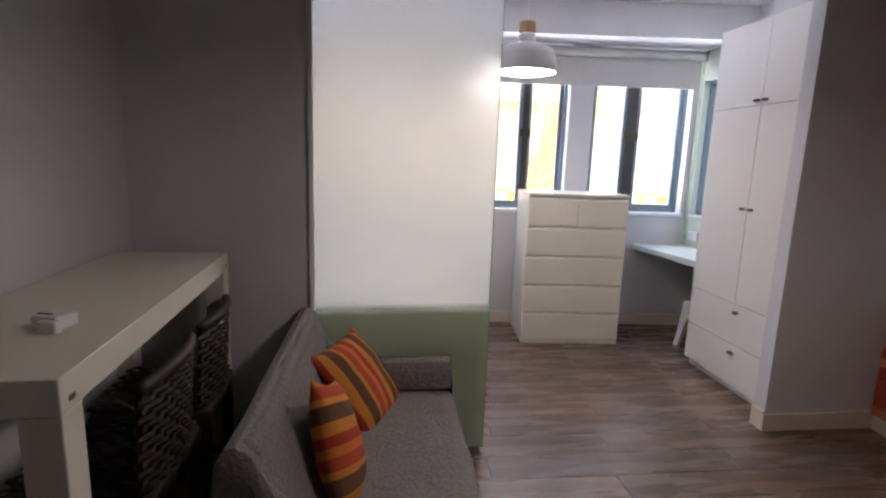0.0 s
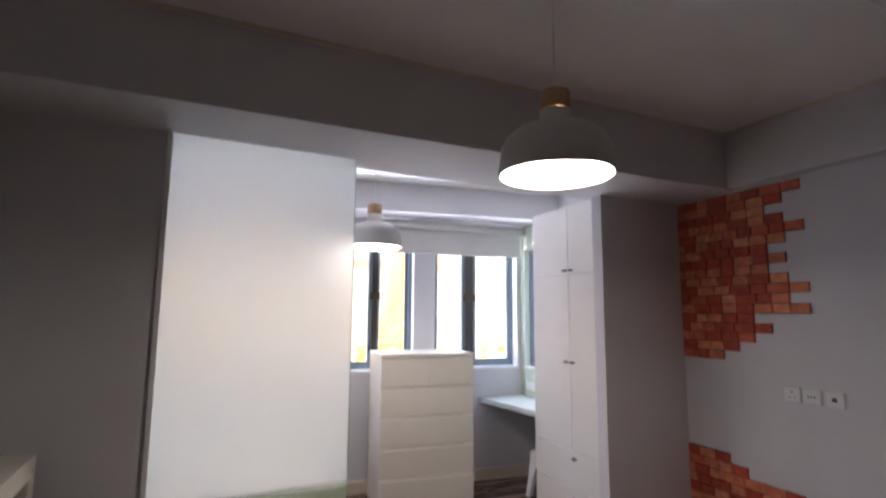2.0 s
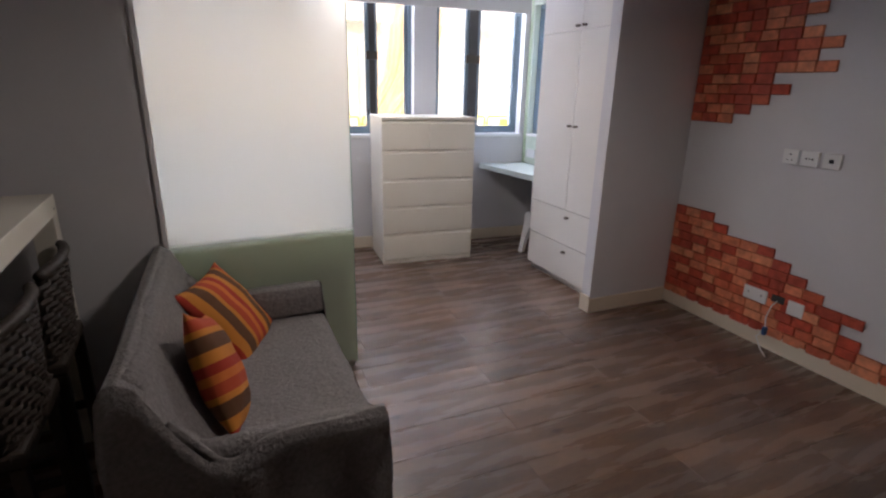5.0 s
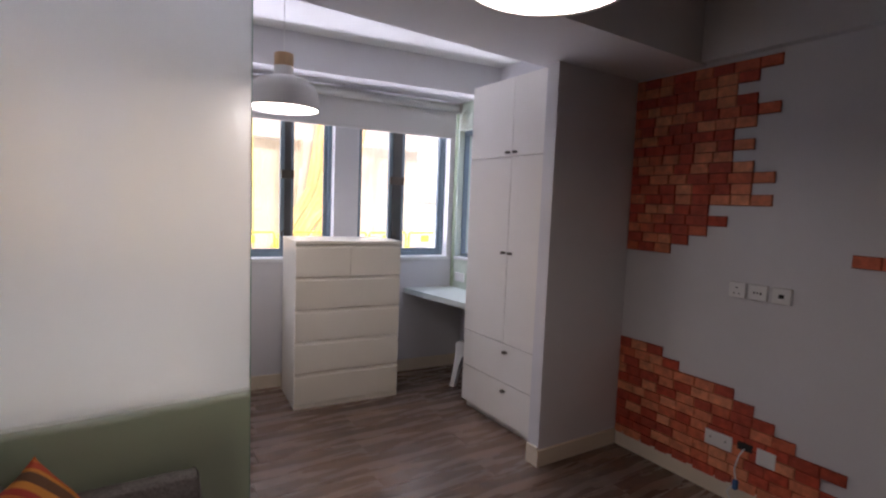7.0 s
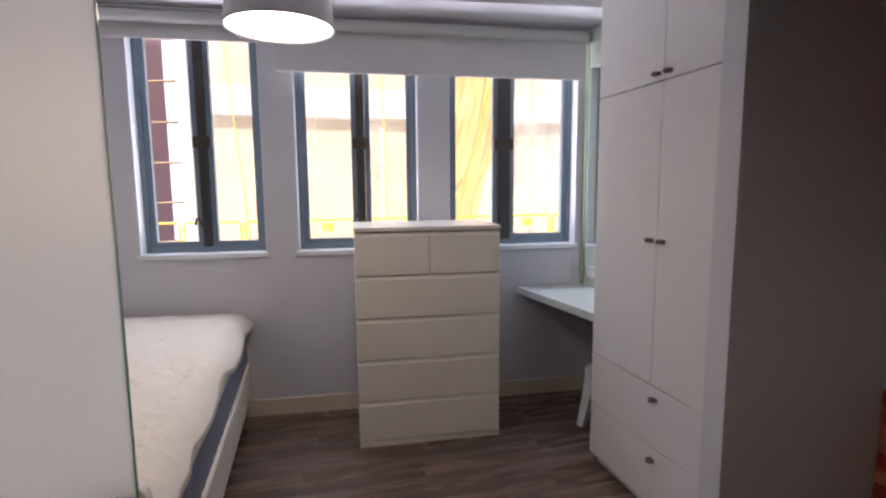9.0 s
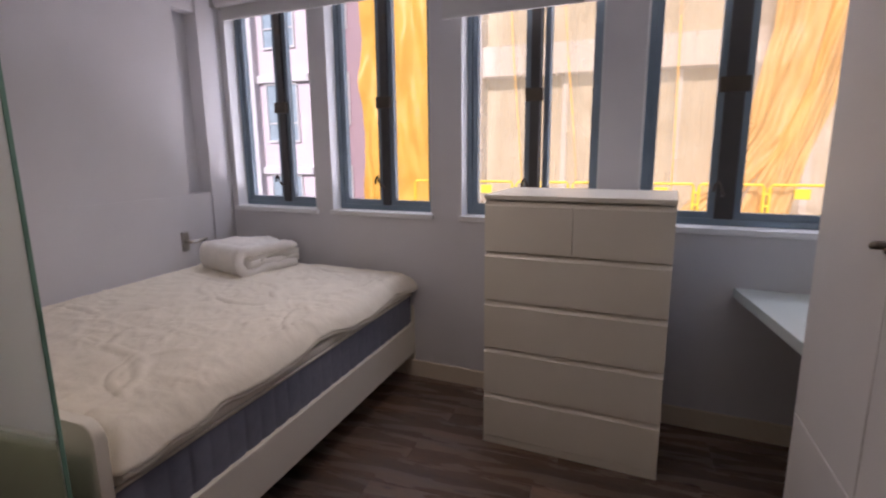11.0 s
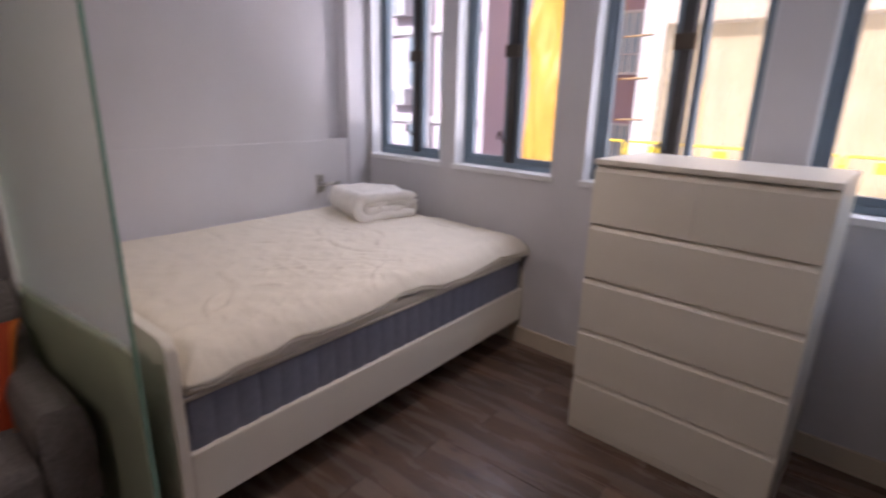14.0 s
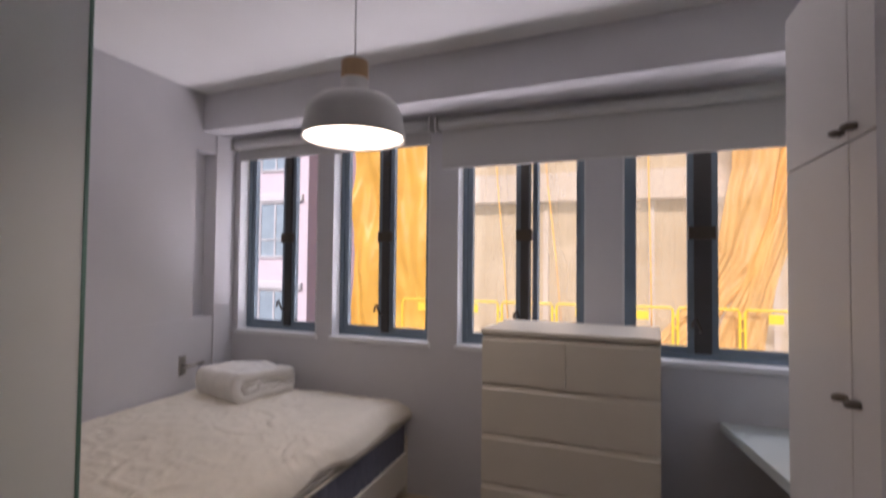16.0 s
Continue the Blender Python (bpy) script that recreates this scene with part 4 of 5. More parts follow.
def cushion(m, label):
    c = thing("cushion", m, label, "cushion", "striped cushions on the sofa")
    s = 0.405

    def f(side):
        def g(u, v):
            x, y = (u - 0.5), (v - 0.5)
            px = x * s * (1 - 0.10 * (1 - (2 * abs(y)) ** 2) * (2 * abs(x)) ** 3)
            py = y * s * (1 - 0.10 * (1 - (2 * abs(x)) ** 2) * (2 * abs(y)) ** 3)
            h = 0.066 * ((1 - (2 * abs(x)) ** 2.4) * (1 - (2 * abs(y)) ** 2.4)) ** 0.6 if abs(x) < 0.5 and abs(y) < 0.5 else 0.0
            return Vector((px, py, side * h + 0.006 * noise.noise((px * 12, py * 12, side * 2.0)) * (1 if h > 0.01 else 0)))
        return g

    bm = grid_sheet(28, 28, f(1))
    b2 = grid_sheet(28, 28, f(-1))
    me = bpy.data.meshes.new("tmp")
    b2.to_mesh(me)
    b2.free()
    bm.from_mesh(me)
    bpy.data.meshes.remove(me)
    bmesh.ops.remove_doubles(bm, verts=bm.verts[:], dist=0.001)
    part("cover", bm, M_STRIPE, c, smooth=True)
    return c



def cushion_pose(c, u, v):
    """A pose from a cushion's middle, its width and its upward direction."""
    u = Vector(u).normalized()
    w = u.cross(Vector(v)).normalized()
    v = w.cross(u)
    m = Matrix((u, v, w)).transposed().to_4x4()
    m.translation = c
    return m


cushion(cushion_pose((-0.03, 2.065, 0.545), (0.135, 0.35, 0.0), (-0.195, 0.082, 0.264)), "orange, red and brown striped cushion leaning on the sofa back")
cushion(cushion_pose((-0.075, 1.565, 0.565), (-0.10, 0.16, 0.33), (-0.035, -0.36, 0.16)), "orange, red and brown striped cushion slumped against another")

# ---- pendant lamps ----
def opal(name, strength):
    """Warm light through an opal disc."""
    m = bpy.data.materials.new(name)
    m.use_nodes = True
    b = m.node_tree.nodes["Principled BSDF"]
    b.inputs["Emission Color"].default_value, b.inputs["Emission Strength"].default_value = (1.0, 0.88, 0.70, 1), strength
    return m


def pendant(x, y, zr, glow):
    """A dome pendant: rim at height zr, wooden cap, cable and ceiling rose."""
    p = thing("pendant_lamp", pose(x, y, zr), "white dome pendant lamp with a pale wooden cap, lit", "pendant lamp", "pendant lamps")
    part("shade", lathe([(0.180, 0.004), (0.188, 0.0), (0.188, 0.010), (0.184, 0.03), (0.176, 0.09), (0.160, 0.125), (0.130, 0.15), (0.09, 0.165), (0.055, 0.17), (0.050, 0.175), (0.050, 0.222), (0.046, 0.222), (0.046, 0.172), (0.085, 0.158), (0.126, 0.143), (0.154, 0.12), (0.170, 0.088), (0.178, 0.03), (0.180, 0.004)], 64), M_SHADE, p, smooth=True)
    part("cap", lathe([(0.0, 0.223), (0.046, 0.223), (0.049, 0.226), (0.049, 0.285), (0.045, 0.289), (0.0, 0.289)], 40), M_WOODCAP, p, "pale turned wooden cap", smooth=True)
    part("diffuser", lathe([(0.0, 0.022), (0.10, 0.021), (0.176, 0.018), (0.176, 0.022), (0.0, 0.03)], 48), glow, p, "glowing opal diffuser", smooth=True)
    part("cable", tube([(0, 0, 0.288), (0, 0, CEIL - zr - 0.03)], 0.0028, 8), M_PLASTIC, p)
    part("ceiling_rose", lathe([(0.0, CEIL - zr), (0.055, CEIL - zr), (0.052, CEIL - zr - 0.03), (0.03, CEIL - zr - 0.055), (0.006, CEIL - zr - 0.06), (0.0, CEIL - zr - 0.06)], 32), M_SHADE, p, smooth=True)
    return p


pendant(0.893, 3.165, 1.99, opal("soft_glowing_opal_disc", 8.0))
pendant(0.955, 1.235, 2.0, opal("glowing_opal_disc", 11.5))

# ---- ceiling air conditioner by the entrance ----
for nm, d in (("cornice_beam", [(LX0, 1.918), (WX1 - 0.066, 2.049), (WX1 - 0.066, 2.063), (LX0, 1.932)]), ("cornice_east", [(2.833, BACK), (2.846, BACK), (2.846, 2.055), (2.833, 2.055)])):
    structure(nm, prism(d, CEIL - 0.016, CEIL - 0.001), M_TRIM, "thin cream bead under the ceiling", "trim")
ac = thing("ceiling_air_conditioner", pose(1.30, 0.05, 2.660), "white ceiling air conditioner with a dark slot", "air conditioner")
part("body", boxes((0, 1.2, 0, 0.80, 0, 0.044), bevel=0.006), M_SHADE, ac)
part("slot", boxes((0.1, 1.12, 0.70, 0.73, -0.002, 0.004)), M_BLACK, ac)
part("grille", boxes((0.1, 1.12, 0.08, 0.62, -0.006, 0.002), bevel=0.004), M_SHADE, ac)

# ---- switches and sockets on the brick wall ----
def plate(name, y0, y1, z0, z1, label, cat, holes=()):
    t = thing(name, pose(WX1, (y0 + y1) / 2, (z0 + z1) / 2, 0, 0, 0), label, cat, "white electrical plates on the brick wall")
    w, h = abs(y1 - y0) / 2, (z1 - z0) / 2
    part("plate", boxes((-0.020, 0.0, -w, w, -h, h), bevel=0.004), M_PLASTIC, t)
    for (a, b, c, d) in holes:
        part("slot", boxes((-0.0215, -0.019, a, b, c, d)), M_BLACK, t)
    return t


plate("light_switch", 1.745, 1.831, 1.095, 1.175, "blank white switch plate", "switch", ((-0.006, 0.006, 0.010, 0.016), (-0.016, -0.01, -0.02, -0.014), (0.01, 0.016, -0.02, -0.014)))
plate("light_switch", 1.640, 1.730, 1.095, 1.175, "white double switch plate", "switch", ((-0.02, -0.012, -0.006, 0.004), (0.012, 0.02, -0.006, 0.004), (-0.003, 0.003, -0.006, 0.004)))
plate("aerial_socket", 1.530, 1.617, 1.095, 1.175, "white aerial socket plate with a dark centre", "socket", ((-0.012, 0.012, -0.010, 0.010),))
plate("double_socket", 1.745, 1.893, 0.262, 0.345, "white double power socket among faux bricks", "socket", ((-0.045, -0.039, 0.0, 0.01), (0.039, 0.045, 0.0, 0.01)))
plate("blank_plate", 1.530, 1.620, 0.262, 0.345, "blank white wall plate among faux bricks", "socket")
hole = tagged(part("cable_outlet", boxes((WX1 - 0.0185, WX1 - 0.001, 1.640, 1.720, 0.300, 0.345), bevel=0.006), M_BLACK), "open dark cable outlet in the faux bricks", "socket")
cab = thing("loose_cable", pose(WX1 - 0.025, 1.690, 0.0), "loose white cable hanging from the outlet", "cable")
part("wire", tube([(0.012, -0.01, 0.315), (-0.02, 0.0, 0.28), (-0.015, 0.02, 0.2), (-0.03, 0.0, 0.14), (-0.05, 0.03, 0.08), (-0.04, 0.0, 0.012), (-0.10, -0.08, 0.006)], 0.004, 7), M_PLASTIC, cab, smooth=True)
part("plug", boxes((-0.045, -0.02, -0.012, 0.012, 0.10, 0.15), bevel=0.005), material("blue_connector_plastic", (0.05, 0.12, 0.3), 0.4), cab, "small blue connector")

# ---- the street outside ----
M_STREET = material("grey_street_asphalt", (0.06, 0.06, 0.06), 0.9)
M_PINK = material("pale_pink_render", (0.55, 0.48, 0.52), 0.85, 0.06, 0.7, 0.1, 30)
M_ROSE = material("dusky_rose_render", (0.33, 0.235, 0.26), 0.85, 0.06, 0.7, 0.1, 30)
M_CONC = material("cream_concrete", (0.44, 0.395, 0.31), 0.85, 0.08, 0.8, 0.1, 30)
M_PALE = material("white_concrete_ledge", (0.52, 0.51, 0.52), 0.8, 0.05, 1.0, 0.1, 30)
M_OUTWIN = material("dark_blue_window_glass", (0.26, 0.33, 0.38), 0.12, 0.15, 2, 0.0)
M_YELLOW = material("yellow_painted_steel", (0.72, 0.52, 0.04), 0.4, 0.06, 8, 0.02)
M_BAMBOO = material("weathered_bamboo", (0.35, 0.24, 0.12), 0.7, 0.2, 6, 0.2, 60)


def tarp_material(name, color, clear, streaky=0.55):
    """Thin plastic sheet: part of the light passes straight, part glows through."""
    m = material(name, color, 0.45, 0.12, 1.6, 0.25, 14)
    n, l = m.node_tree.nodes, m.node_tree.links
    b = n["Principled BSDF"]
    tr = n.new("ShaderNodeBsdfTranslucent")
    tr.inputs["Color"].default_value = (*color, 1)
    tp = n.new("ShaderNodeBsdfTransparent")
    tp.inputs["Color"].default_value = (1.0, 0.93, 0.83, 1)
    a, c = n.new("ShaderNodeMixShader"), n.new("ShaderNodeMixShader")
    a.inputs[0].default_value = 0.4
    streak = n.new("ShaderNodeTexNoise")
    streak.inputs["Scale"].default_value = 2.2
    mp = n.new("ShaderNodeMapping")
    mp.inputs["Scale"].default_value = (2.4, 2.4, 0.22)
    tc = n.new("ShaderNodeTexCoord")
    l.new(tc.outputs["Object"], mp.inputs["Vector"])
    l.new(mp.outputs[0], streak.inputs["Vector"])
    mr = n.new("ShaderNodeMapRange")
    mr.inputs["From Min"].default_value, mr.inputs["From Max"].default_value = 0.35, 0.68
    mr.inputs["To Min"].default_value, mr.inputs["To Max"].default_value = clear, clear * streaky
    l.new(streak.outputs["Fac"], mr.inputs["Value"])
    l.new(mr.outputs[0], c.inputs[0])
    l.new(b.outputs[0], a.inputs[1])
    l.new(tr.outputs[0], a.inputs[2])
    l.new(a.outputs[0], c.inputs[1])
    l.new(tp.outputs[0], c.inputs[2])
    l.new(c.outputs[0], n["Material Output"].inputs["Surface"])
    return m


M_TARP = tarp_material("orange_scaffold_tarpaulin", (0.92, 0.51, 0.085), 0.06)
M_FILM_O = tarp_material("pale_orange_plastic_film", (0.88, 0.76, 0.55), 0.74, 0.93)
M_DRAPE = tarp_material("orange_gathered_film", (0.97, 0.58, 0.20), 0.46)
M_CLEAR = tarp_material("milky_plastic_film", (0.88, 0.78, 0.62), 0.62, 0.85)

structure("ground", boxes((-300, 300, 5.2, 600, -9.2, -9.0)), M_STREET, "grey street far below the windows", "ground")


def far_window(parent, x0, x1, y, z0, z1, panes=2):
    """A window of a building across the street: frame bars and dark glass, set back."""
    w = part("window", boxes((x0, x1, y - 0.02, y + 0.01, z0, z1)), M_OUTWIN, parent, "dark blue window glass")
    d = [(x0 - 0.05, x1 + 0.05, y - 0.06, y - 0.021, z0 - 0.06, z0), (x0 - 0.05, x1 + 0.05, y - 0.06, y - 0.021, z1, z1 + 0.06), (x0 - 0.05, x0, y - 0.06, y - 0.021, z0, z1), (x1, x1 + 0.05, y - 0.06, y - 0.021, z0, z1)]
    for k in range(1, panes):
        xx = x0 + (x1 - x0) * k / panes
        d.append((xx - 0.025, xx + 0.025, y - 0.05, y - 0.021, z0, z1))
    d.append((x0, x1, y - 0.05, y - 0.021, z0 + (z1 - z0) * 0.3, z0 + (z1 - z0) * 0.3 + 0.04))
    part("window_frame", boxes(*d), M_PALE, w)
    return w


def aircon(parent, x, y, z):
    a = part("air_conditioner", boxes((x, x + 0.75, y - 0.42, y, z, z + 0.52), bevel=0.02), M_PALE, parent, "outdoor air conditioner box")
    part("fan_grille", boxes(*[(x + 0.08, x + 0.50, y - 0.435, y - 0.421, z + 0.06 + k * 0.055, z + 0.085 + k * 0.055) for k in range(8)]), M_OUTWIN, a)
    return a


# pale pink block at the end of the street
pink = thing("apartment_building", pose(0, 15.0, 0), "pale pink apartment block with ledges and air conditioners", "building", "buildings across the street")
part("wall", boxes((-16, -6.95, 0, 8, -9, 15)), M_PINK, pink)
part("roof", boxes((-16.2, -6.85, -0.2, 8.2, 15.01, 15.4)), M_PALE, pink)
for st in range(-3, 5):
    z = st * 2.7 + 0.95
    part("ledge", boxes((-16, -7.1, -0.12, -0.001, z - 0.22, z), bevel=0.02), M_PALE, pink, "white concrete ledge")
    far_window(pink, -8.62, -7.58, 0.0, z + 0.80, z + 2.42)
    far_window(pink, -9.95, -9.4, 0.0, z + 0.95, z + 2.42, 1)
    far_window(pink, -12.9, -11.7, 0.0, z + 0.80, z + 2.42)
    aircon(pink, -10.55, -0.001, z + 0.32)
part("pier", boxes((-9.2, -8.9, -0.25, -0.001, -9, 15)), M_PALE, pink)

rose = thing("apartment_building", pose(0, 16.5, 0), "dusky rose apartment block with paired windows", "building", "buildings across the street")
part("wall", boxes((-8.6, -1.0, 0, 6, -9, 14)), M_ROSE, rose)
part("roof", boxes((-8.6, -1.0, -0.1, 6.1, 14.01, 14.3)), M_PALE, rose)
for st in range(-2, 5):
    z = st * 2.9 - 0.6
    for xw in (-7.52, -5.6, -3.9):
        far_window(rose, xw, xw + 0.82, 0.0, z, z + 1.5, 4)

# building under repair, wrapped in sheets
site = thing("apartment_building", pose(0, 13.2, 0), "cream concrete building under repair behind scaffold sheets", "building", "buildings across the street")
part("wall", boxes((-1.3, 7.3, 0.0, 8, -9, 14)), M_CONC, site)
part("corner_column", boxes((-1.72, -1.3, -0.45, 8, -9, 14)), M_PALE, site, "white concrete corner column")
part("roof", boxes((-1.8, 7.4, -0.5, 8, 14.01, 14.4)), M_PALE, site)
for z in (-3.0, 2.95, 6.3, 9.6):
    part("ledge", boxes((-1.29, 7.35, -0.40, -0.001, z, z + 0.62), bevel=0.02), M_PALE, site, "white concrete band")
for xw in (0.5, 2.7, 5.0):
    part("bay", boxes((xw - 0.12, xw, -0.10, -0.001, -2.2, 2.93)), M_PALE, site)
part("terrace", boxes((-2.4, 7.3, -2.6, -0.001, -0.45, -0.25)), M_PALE, site, "white concrete terrace slab")

blue = thing("apartment_building", pose(0, 22, 0), "pale blue-white tower at the end of the street", "building", "buildings across the street")
M_BLUE = material("pale_blue_tile", (0.70, 0.76, 0.80), 0.5, 0.05, 1, 0.05, 20)
part("wall", boxes((8.5, 22, 0, 8, -9, 22)), M_BLUE, blue)
part("roof", boxes((8.4, 22.1, -0.1, 8.1, 22.01, 22.4)), M_PALE, blue)
for st in range(-2, 7):
    z = st * 3.0 - 0.8
    for xw in (9.3, 11.6, 13.9, 16.2):
        far_window(blue, xw, xw + 1.5, 0.0, z, z + 1.5)
    part("ledge", boxes((8.5, 22, -0.3, -0.001, z - 0.5, z - 0.3)), M_PALE, blue)


# yellow barriers on the terrace
def barrier():
    b = thing("site_barrier", pose(0, 0, 0), "yellow painted steel site barrier on the terrace", "barrier", "yellow barriers on the terrace")
    L = 0.95
    part("frame", tube([(0, 0, 0.0), (0, 0, 1.03), (0.03, 0, 1.08), (L - 0.03, 0, 1.08), (L, 0, 1.03), (L, 0, 0.0)], 0.022, 8), M_YELLOW, b)
    part("lower_rail", tube([(0, 0, 0.2), (L, 0, 0.2)], 0.018, 8), M_YELLOW, b)
    part("sign_panel", boxes((0.34, 0.56, -0.012, 0.012, 0.86, 1.02), bevel=0.004), M_YELLOW, b)
    for zz in (0.72, 0.92):
        part("coupling", boxes((L - 0.01, L + 0.09, -0.02, 0.02, zz, zz + 0.035), bevel=0.005), M_YELLOW, b)
    return b


b0 = barrier()
b0.matrix_world = pose(-2.23, 11.2, -0.25)
for k in range(1, 9):
    copy_thing(b0, pose(-2.23 + k * 1.03, 11.2, -0.25))


def sheet(name, x0, x1, y, z0, z1, mat, label, waves, depth, sag=0.0, lean=0.0, seed=1, gather=0.0, sweep=1.4):
    """A hanging plastic sheet with vertical folds."""
    rng = random.Random(seed)
    ph = [rng.uniform(0, 6.28) for _ in range(5)]

    def f(u, v):
        wv = sum(math.sin(u * waves * (1 + 0.6 * k) * 6.28 + ph[k] + v * sweep * (k + 0.6)) / (k + 1.3) for k in range(5))
        narrow = 1 - gather * math.exp(-((v - 0.25) / 0.16) ** 2)
        x = (x0 + x1) / 2 + (u - 0.5) * (x1 - x0) * narrow + lean * v + 0.12 * noise.noise((v * 3, u * 2, seed))
        zz = z0 + (z1 - z0) * v - sag * math.sin(math.pi * u) * (1 - v)
        return Vector((x, y + depth * wv + 0.22 * noise.noise((u * 4, v * 6, seed + 0.5)) + 0.07 * noise.noise((u * 11, v * 17, seed + 2.5)), zz))

    t = thing(name, pose(0, 0, 0), label, "tarpaulin", "sheets on the scaffold")
    part("sheet", grid_sheet(90, 60, f), mat, t, smooth=True)
    part("hem_pole", tube([f(k / 12, 1.0) for k in range(13)], 0.03, 6), M_BAMBOO, t, "bamboo pole holding the sheet")
    return t


def swept_drape(name, spine, widths, y, mat, label, waves, depth, seed):
    """A sheet gathered into a rope of folds that sweeps along a curved spine."""
    rng = random.Random(seed)
    ph = [rng.uniform(0, 6.28) for _ in range(4)]

    def along(v):
        k = v * (len(spine) - 1)
        i = min(int(k), len(spine) - 2)
        e = k - i
        e = e * e * (3 - 2 * e) * 0.5 + e * 0.5
        return Vector(spine[i]).lerp(Vector(spine[i + 1]), e), widths[i] * (1 - e) + widths[i + 1] * e

    def f(u, v):
        c, w = along(v)
        d = (along(min(1.0, v + 0.02))[0] - along(max(0.0, v - 0.02))[0]).normalized()
        off = (u - 0.5) * w * (1 + 0.12 * noise.noise((v * 5, u * 3, seed)))
        fold = sum(math.sin(u * waves * (1 + 0.55 * k) * 6.28 + ph[k] + v * 2.2 * math.sin(k + seed)) / (k + 1.2) for k in range(4))
        return Vector((c.x + d.y * off, y + depth * fold + 0.1 * noise.noise((u * 6, v * 9, seed)), c.y - d.x * off))

    t = thing(name, pose(0, 0, 0), label, "tarpaulin", "sheets on the scaffold")
    part("sheet", grid_sheet(90, 90, f), mat, t, smooth=True)
    return t


sheet("scaffold_tarpaulin", -4.08, -2.05, 12.45, 0.1, 8.0, M_TARP, "bright orange tarpaulin hung over the scaffold", 1.1, 0.10, seed=2, sweep=2.6, sag=0.35)
sheet("scaffold_film", -1.15, 3.6, 11.9, -0.3, 7.4, M_FILM_O, "pale translucent orange film over the concrete front", 1.2, 0.07, seed=4)
swept_drape("scaffold_drape", [(4.75, 7.5), (4.45, 5.0), (4.25, 3.2), (3.95, 1.7), (3.35, 0.75), (2.75, 0.05)], [1.5, 1.2, 0.85, 0.75, 0.55, 0.5], 11.55, M_DRAPE, "orange film gathered into a sweeping drape", 1.2, 0.035, 6)
swept_drape("scaffold_drape", [(4.9, 6.5), (4.85, 4.0), (4.6, 2.4), (4.2, 1.2), (3.9, 0.2), (3.85, -1.4)], [0.5, 0.45, 0.45, 0.5, 0.8, 1.2], 11.42, M_DRAPE, "orange film hanging loose below the drape", 1.1, 0.035, 8)
sheet("scaffold_film", 3.5, 7.2, 11.9, -1.0, 7.2, M_CLEAR, "milky translucent film behind the drape", 1.2, 0.09, seed=9)
for zz in (0.35, 1.15, 1.95, 2.75, 3.55, 4.35):
    tagged(part("bamboo_pole", tube([(-2.12, 12.75, zz), (-1.5, 12.72, zz + 0.03)], 0.016, 8), M_BAMBOO), "level bamboo scaffold pole", "pole", "bamboo scaffold poles")
M_ROPE = material("orange_nylon_rope", (0.90, 0.50, 0.12), 0.6, 0.1, 20, 0.1, 120)
for (xa, xb) in ((-0.55, -0.12), (0.42, 0.95), (2.46, 2.55)):
    tagged(part("rope", tube([(xa, 11.78, 5.6), (xa * 0.62 + xb * 0.38, 11.76, 3.2), (xa * 0.3 + xb * 0.7, 11.75, 1.7), (xb, 11.78, -0.25)], 0.013, 6), M_ROPE, smooth=True), "thin orange rope hanging before the scaffold film", "rope", "ropes on the scaffold")
for xx in (3.3, 5.9):
    tagged(part("bamboo_pole", tube([(xx, 12.15, -9.0), (xx + 0.05, 12.15, 9.0)], 0.04, 8), M_BAMBOO), "upright bamboo scaffold pole", "pole", "bamboo scaffold poles")

# ---- faux bricks ----
PITCH, BLEN, BH = 0.0578, 0.107, 0.0545
brick_rng = random.Random(11)
brick_meshes = {}


def brick_mesh(ln, kind):
    key = (round(ln, 3), kind)
    if key not in brick_meshes:
        bm = boxes((-0.009, 0.0, -ln / 2, ln / 2, -BH / 2, BH / 2))
        r = random.Random(kind)
        for v in bm.verts:
            if v.co.x < -0.004:
                v.co.y *= 1 - 0.004 / ln - r.uniform(0, 0.02)
                v.co.z *= 0.93
                v.co.x += r.uniform(-0.003, 0.003)
        bmesh.ops.recalc_face_normals(bm, faces=bm.faces[:])
        me = bpy.data.meshes.new("brick")
        bm.to_mesh(me)
        bm.free()
        me.materials.append(M_BRICK)
        brick_meshes[key] = me
    return brick_meshes[key]


def brick_field(name, z_top, ends, y_left, label):
    """Courses of bricks from the corner to the given ends, on a thin joint sheet."""
    field = tagged(new(name), label, "brick cladding", kind="structure")
    joint = bmesh.new()
    for r, y_end in enumerate(ends):
        zc = z_top - PITCH * (r + 0.5)
        add_box(joint, WX1 - 0.006, WX1 + 0.002, y_end + 0.004, y_left, zc - PITCH / 2, zc + PITCH / 2)
        y = y_end
        while y < y_left - 0.02:
            ln = min(BLEN * brick_rng.choice((0.82, 0.95, 1.0, 1.06, 1.22)) if y > y_end else BLEN, y_left - y)
            if y_left - (y + ln) < 0.03:
                ln = y_left - y
            ob = new("brick", brick_mesh(ln - 0.004, brick_rng.randrange(4)))
            ob.parent = field
            ob.location = (WX1 - 0.006, y + ln / 2, zc)
            y += ln
    part("joint", joint, M_JOINT, field)
    return field


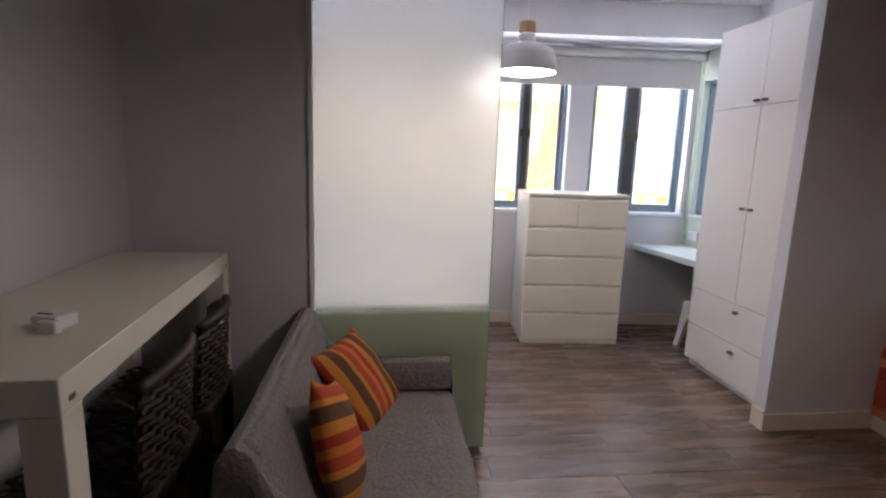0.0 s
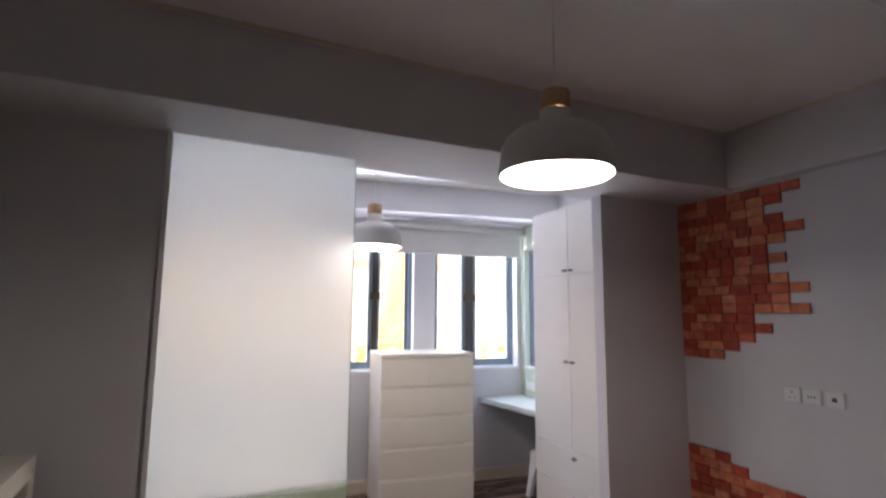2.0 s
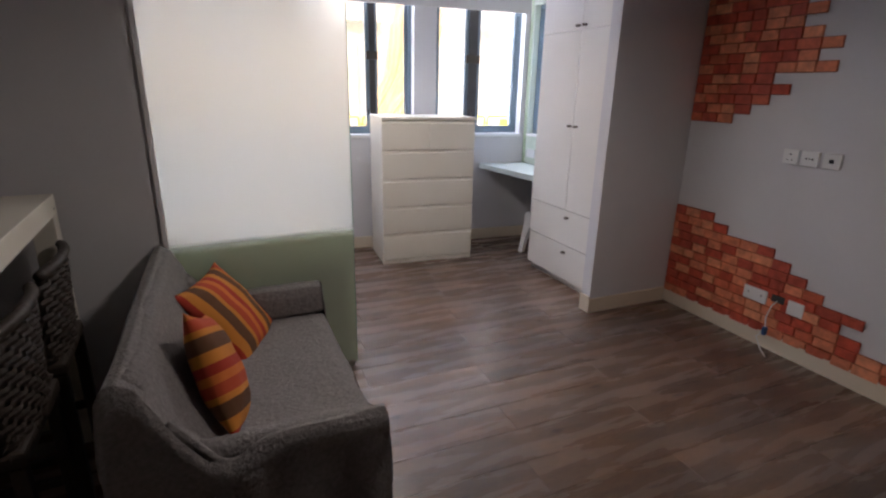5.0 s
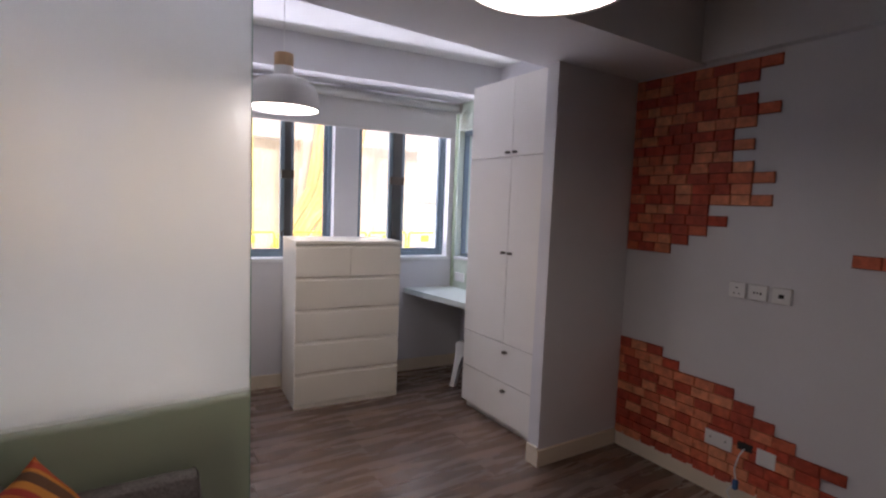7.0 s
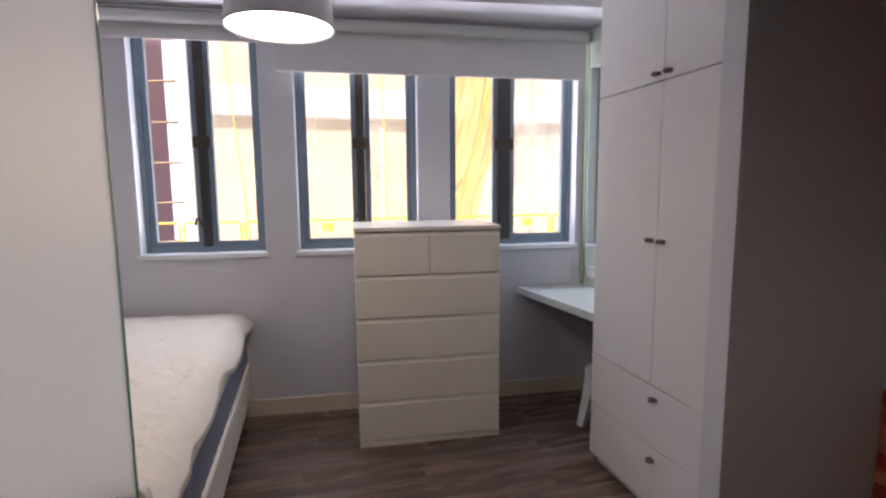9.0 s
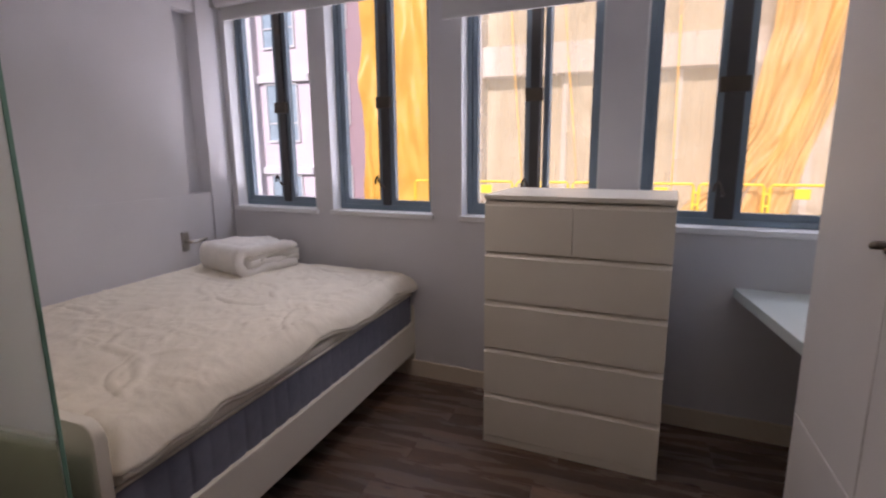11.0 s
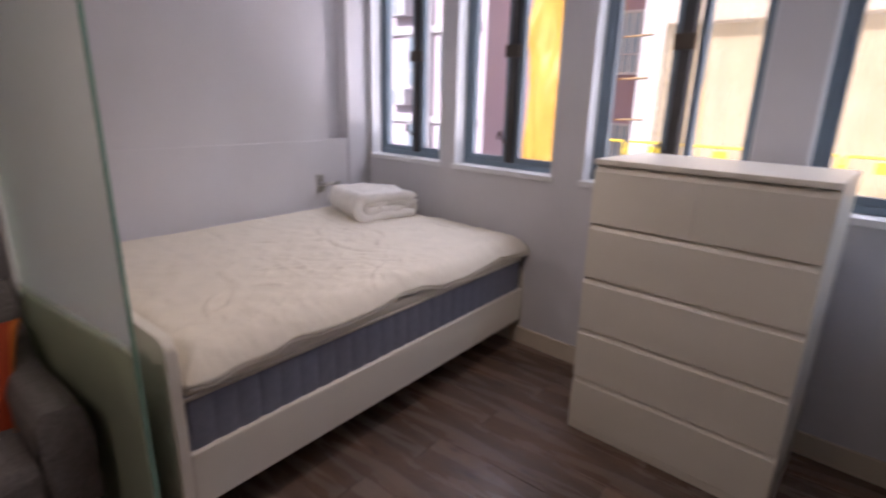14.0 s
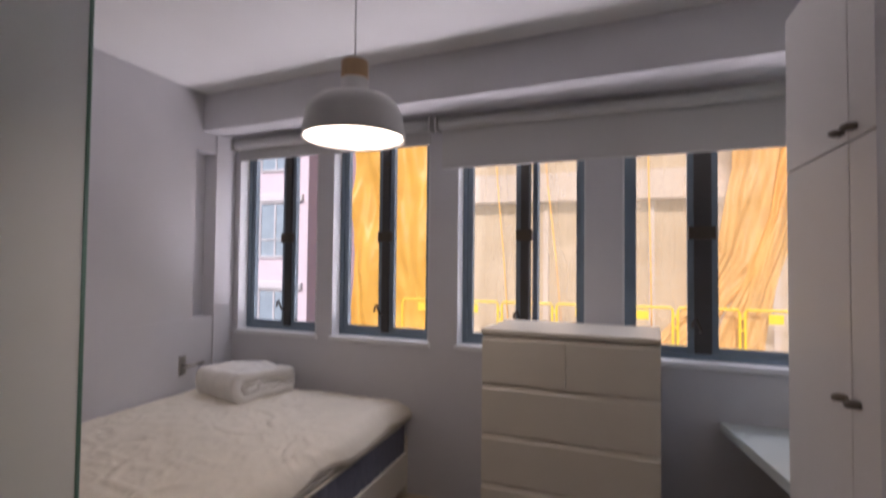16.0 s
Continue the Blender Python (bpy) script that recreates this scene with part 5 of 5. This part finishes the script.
UP = [1.665, 1.770, 1.877, 1.770, 1.657, 1.765, 1.875, 1.767, 1.873, 1.763, 1.655, 1.763, 1.657, 1.982, 1.875, 1.982, 2.088, 2.195]
LOW = [2.195, 2.083, 1.760, 1.654, 1.550, 1.450, 1.238, 1.338, 1.230, 1.015, 0.905]
brick_field("upper_brick_patch", 2.326, UP, 2.500, "ragged patch of orange-red faux bricks high on the wall")
brick_field("lower_brick_patch", 0.720, LOW, 2.500, "stepped patch of orange-red faux bricks above the skirting")
brick_field("single_brick", 1.367, [1.095], 1.309, "single orange faux brick set apart on the wall")

# ---- floor planks ----
floor = tagged(new("floor"), "grey-brown wood-grain laminate plank floor", "floor", kind="structure")
PW, PL = 0.19, 1.28
plank_meshes = {}
for j in range(int((WY + 0.07 - BACK) / PW) + 1):
    y0, y1 = BACK + j * PW, min(BACK + (j + 1) * PW, WY + 0.07)
    x = LX0 - ((j * 0.47) % 1.0) * PL
    while x < WX1:
        a, b = max(x, LX0), min(x + PL, WX1)
        if b - a > 0.02 and y1 - y0 > 0.01:
            key = (round(b - a, 3), round(y1 - y0, 3))
            if key not in plank_meshes:
                bm = bmesh.new()
                w, h = key[0] / 2, key[1] / 2
                g = 0.0012
                lo = [bm.verts.new((sx * (w - 0.0004), sy * (h - 0.0004), -0.0105)) for sx, sy in ((-1, -1), (1, -1), (1, 1), (-1, 1))]
                md = [bm.verts.new((sx * (w - 0.0004), sy * (h - 0.0004), -g)) for sx, sy in ((-1, -1), (1, -1), (1, 1), (-1, 1))]
                hi = [bm.verts.new((sx * (w - 0.0018), sy * (h - 0.0018), 0.0)) for sx, sy in ((-1, -1), (1, -1), (1, 1), (-1, 1))]
                for p, q in ((lo, md), (md, hi)):
                    for k in range(4):
                        bm.faces.new((p[k], p[(k + 1) % 4], q[(k + 1) % 4], q[k]))
                bm.faces.new(hi)
                bm.faces.new(lo[::-1])
                me = bpy.data.meshes.new("plank")
                bm.to_mesh(me)
                bm.free()
                me.materials.append(M_PLANK)
                plank_meshes[key] = me
            ob = new("plank", plank_meshes[key])
            ob.parent = floor
            ob.location = ((a + b) / 2, (y0 + y1) / 2, 0)
        x += PL
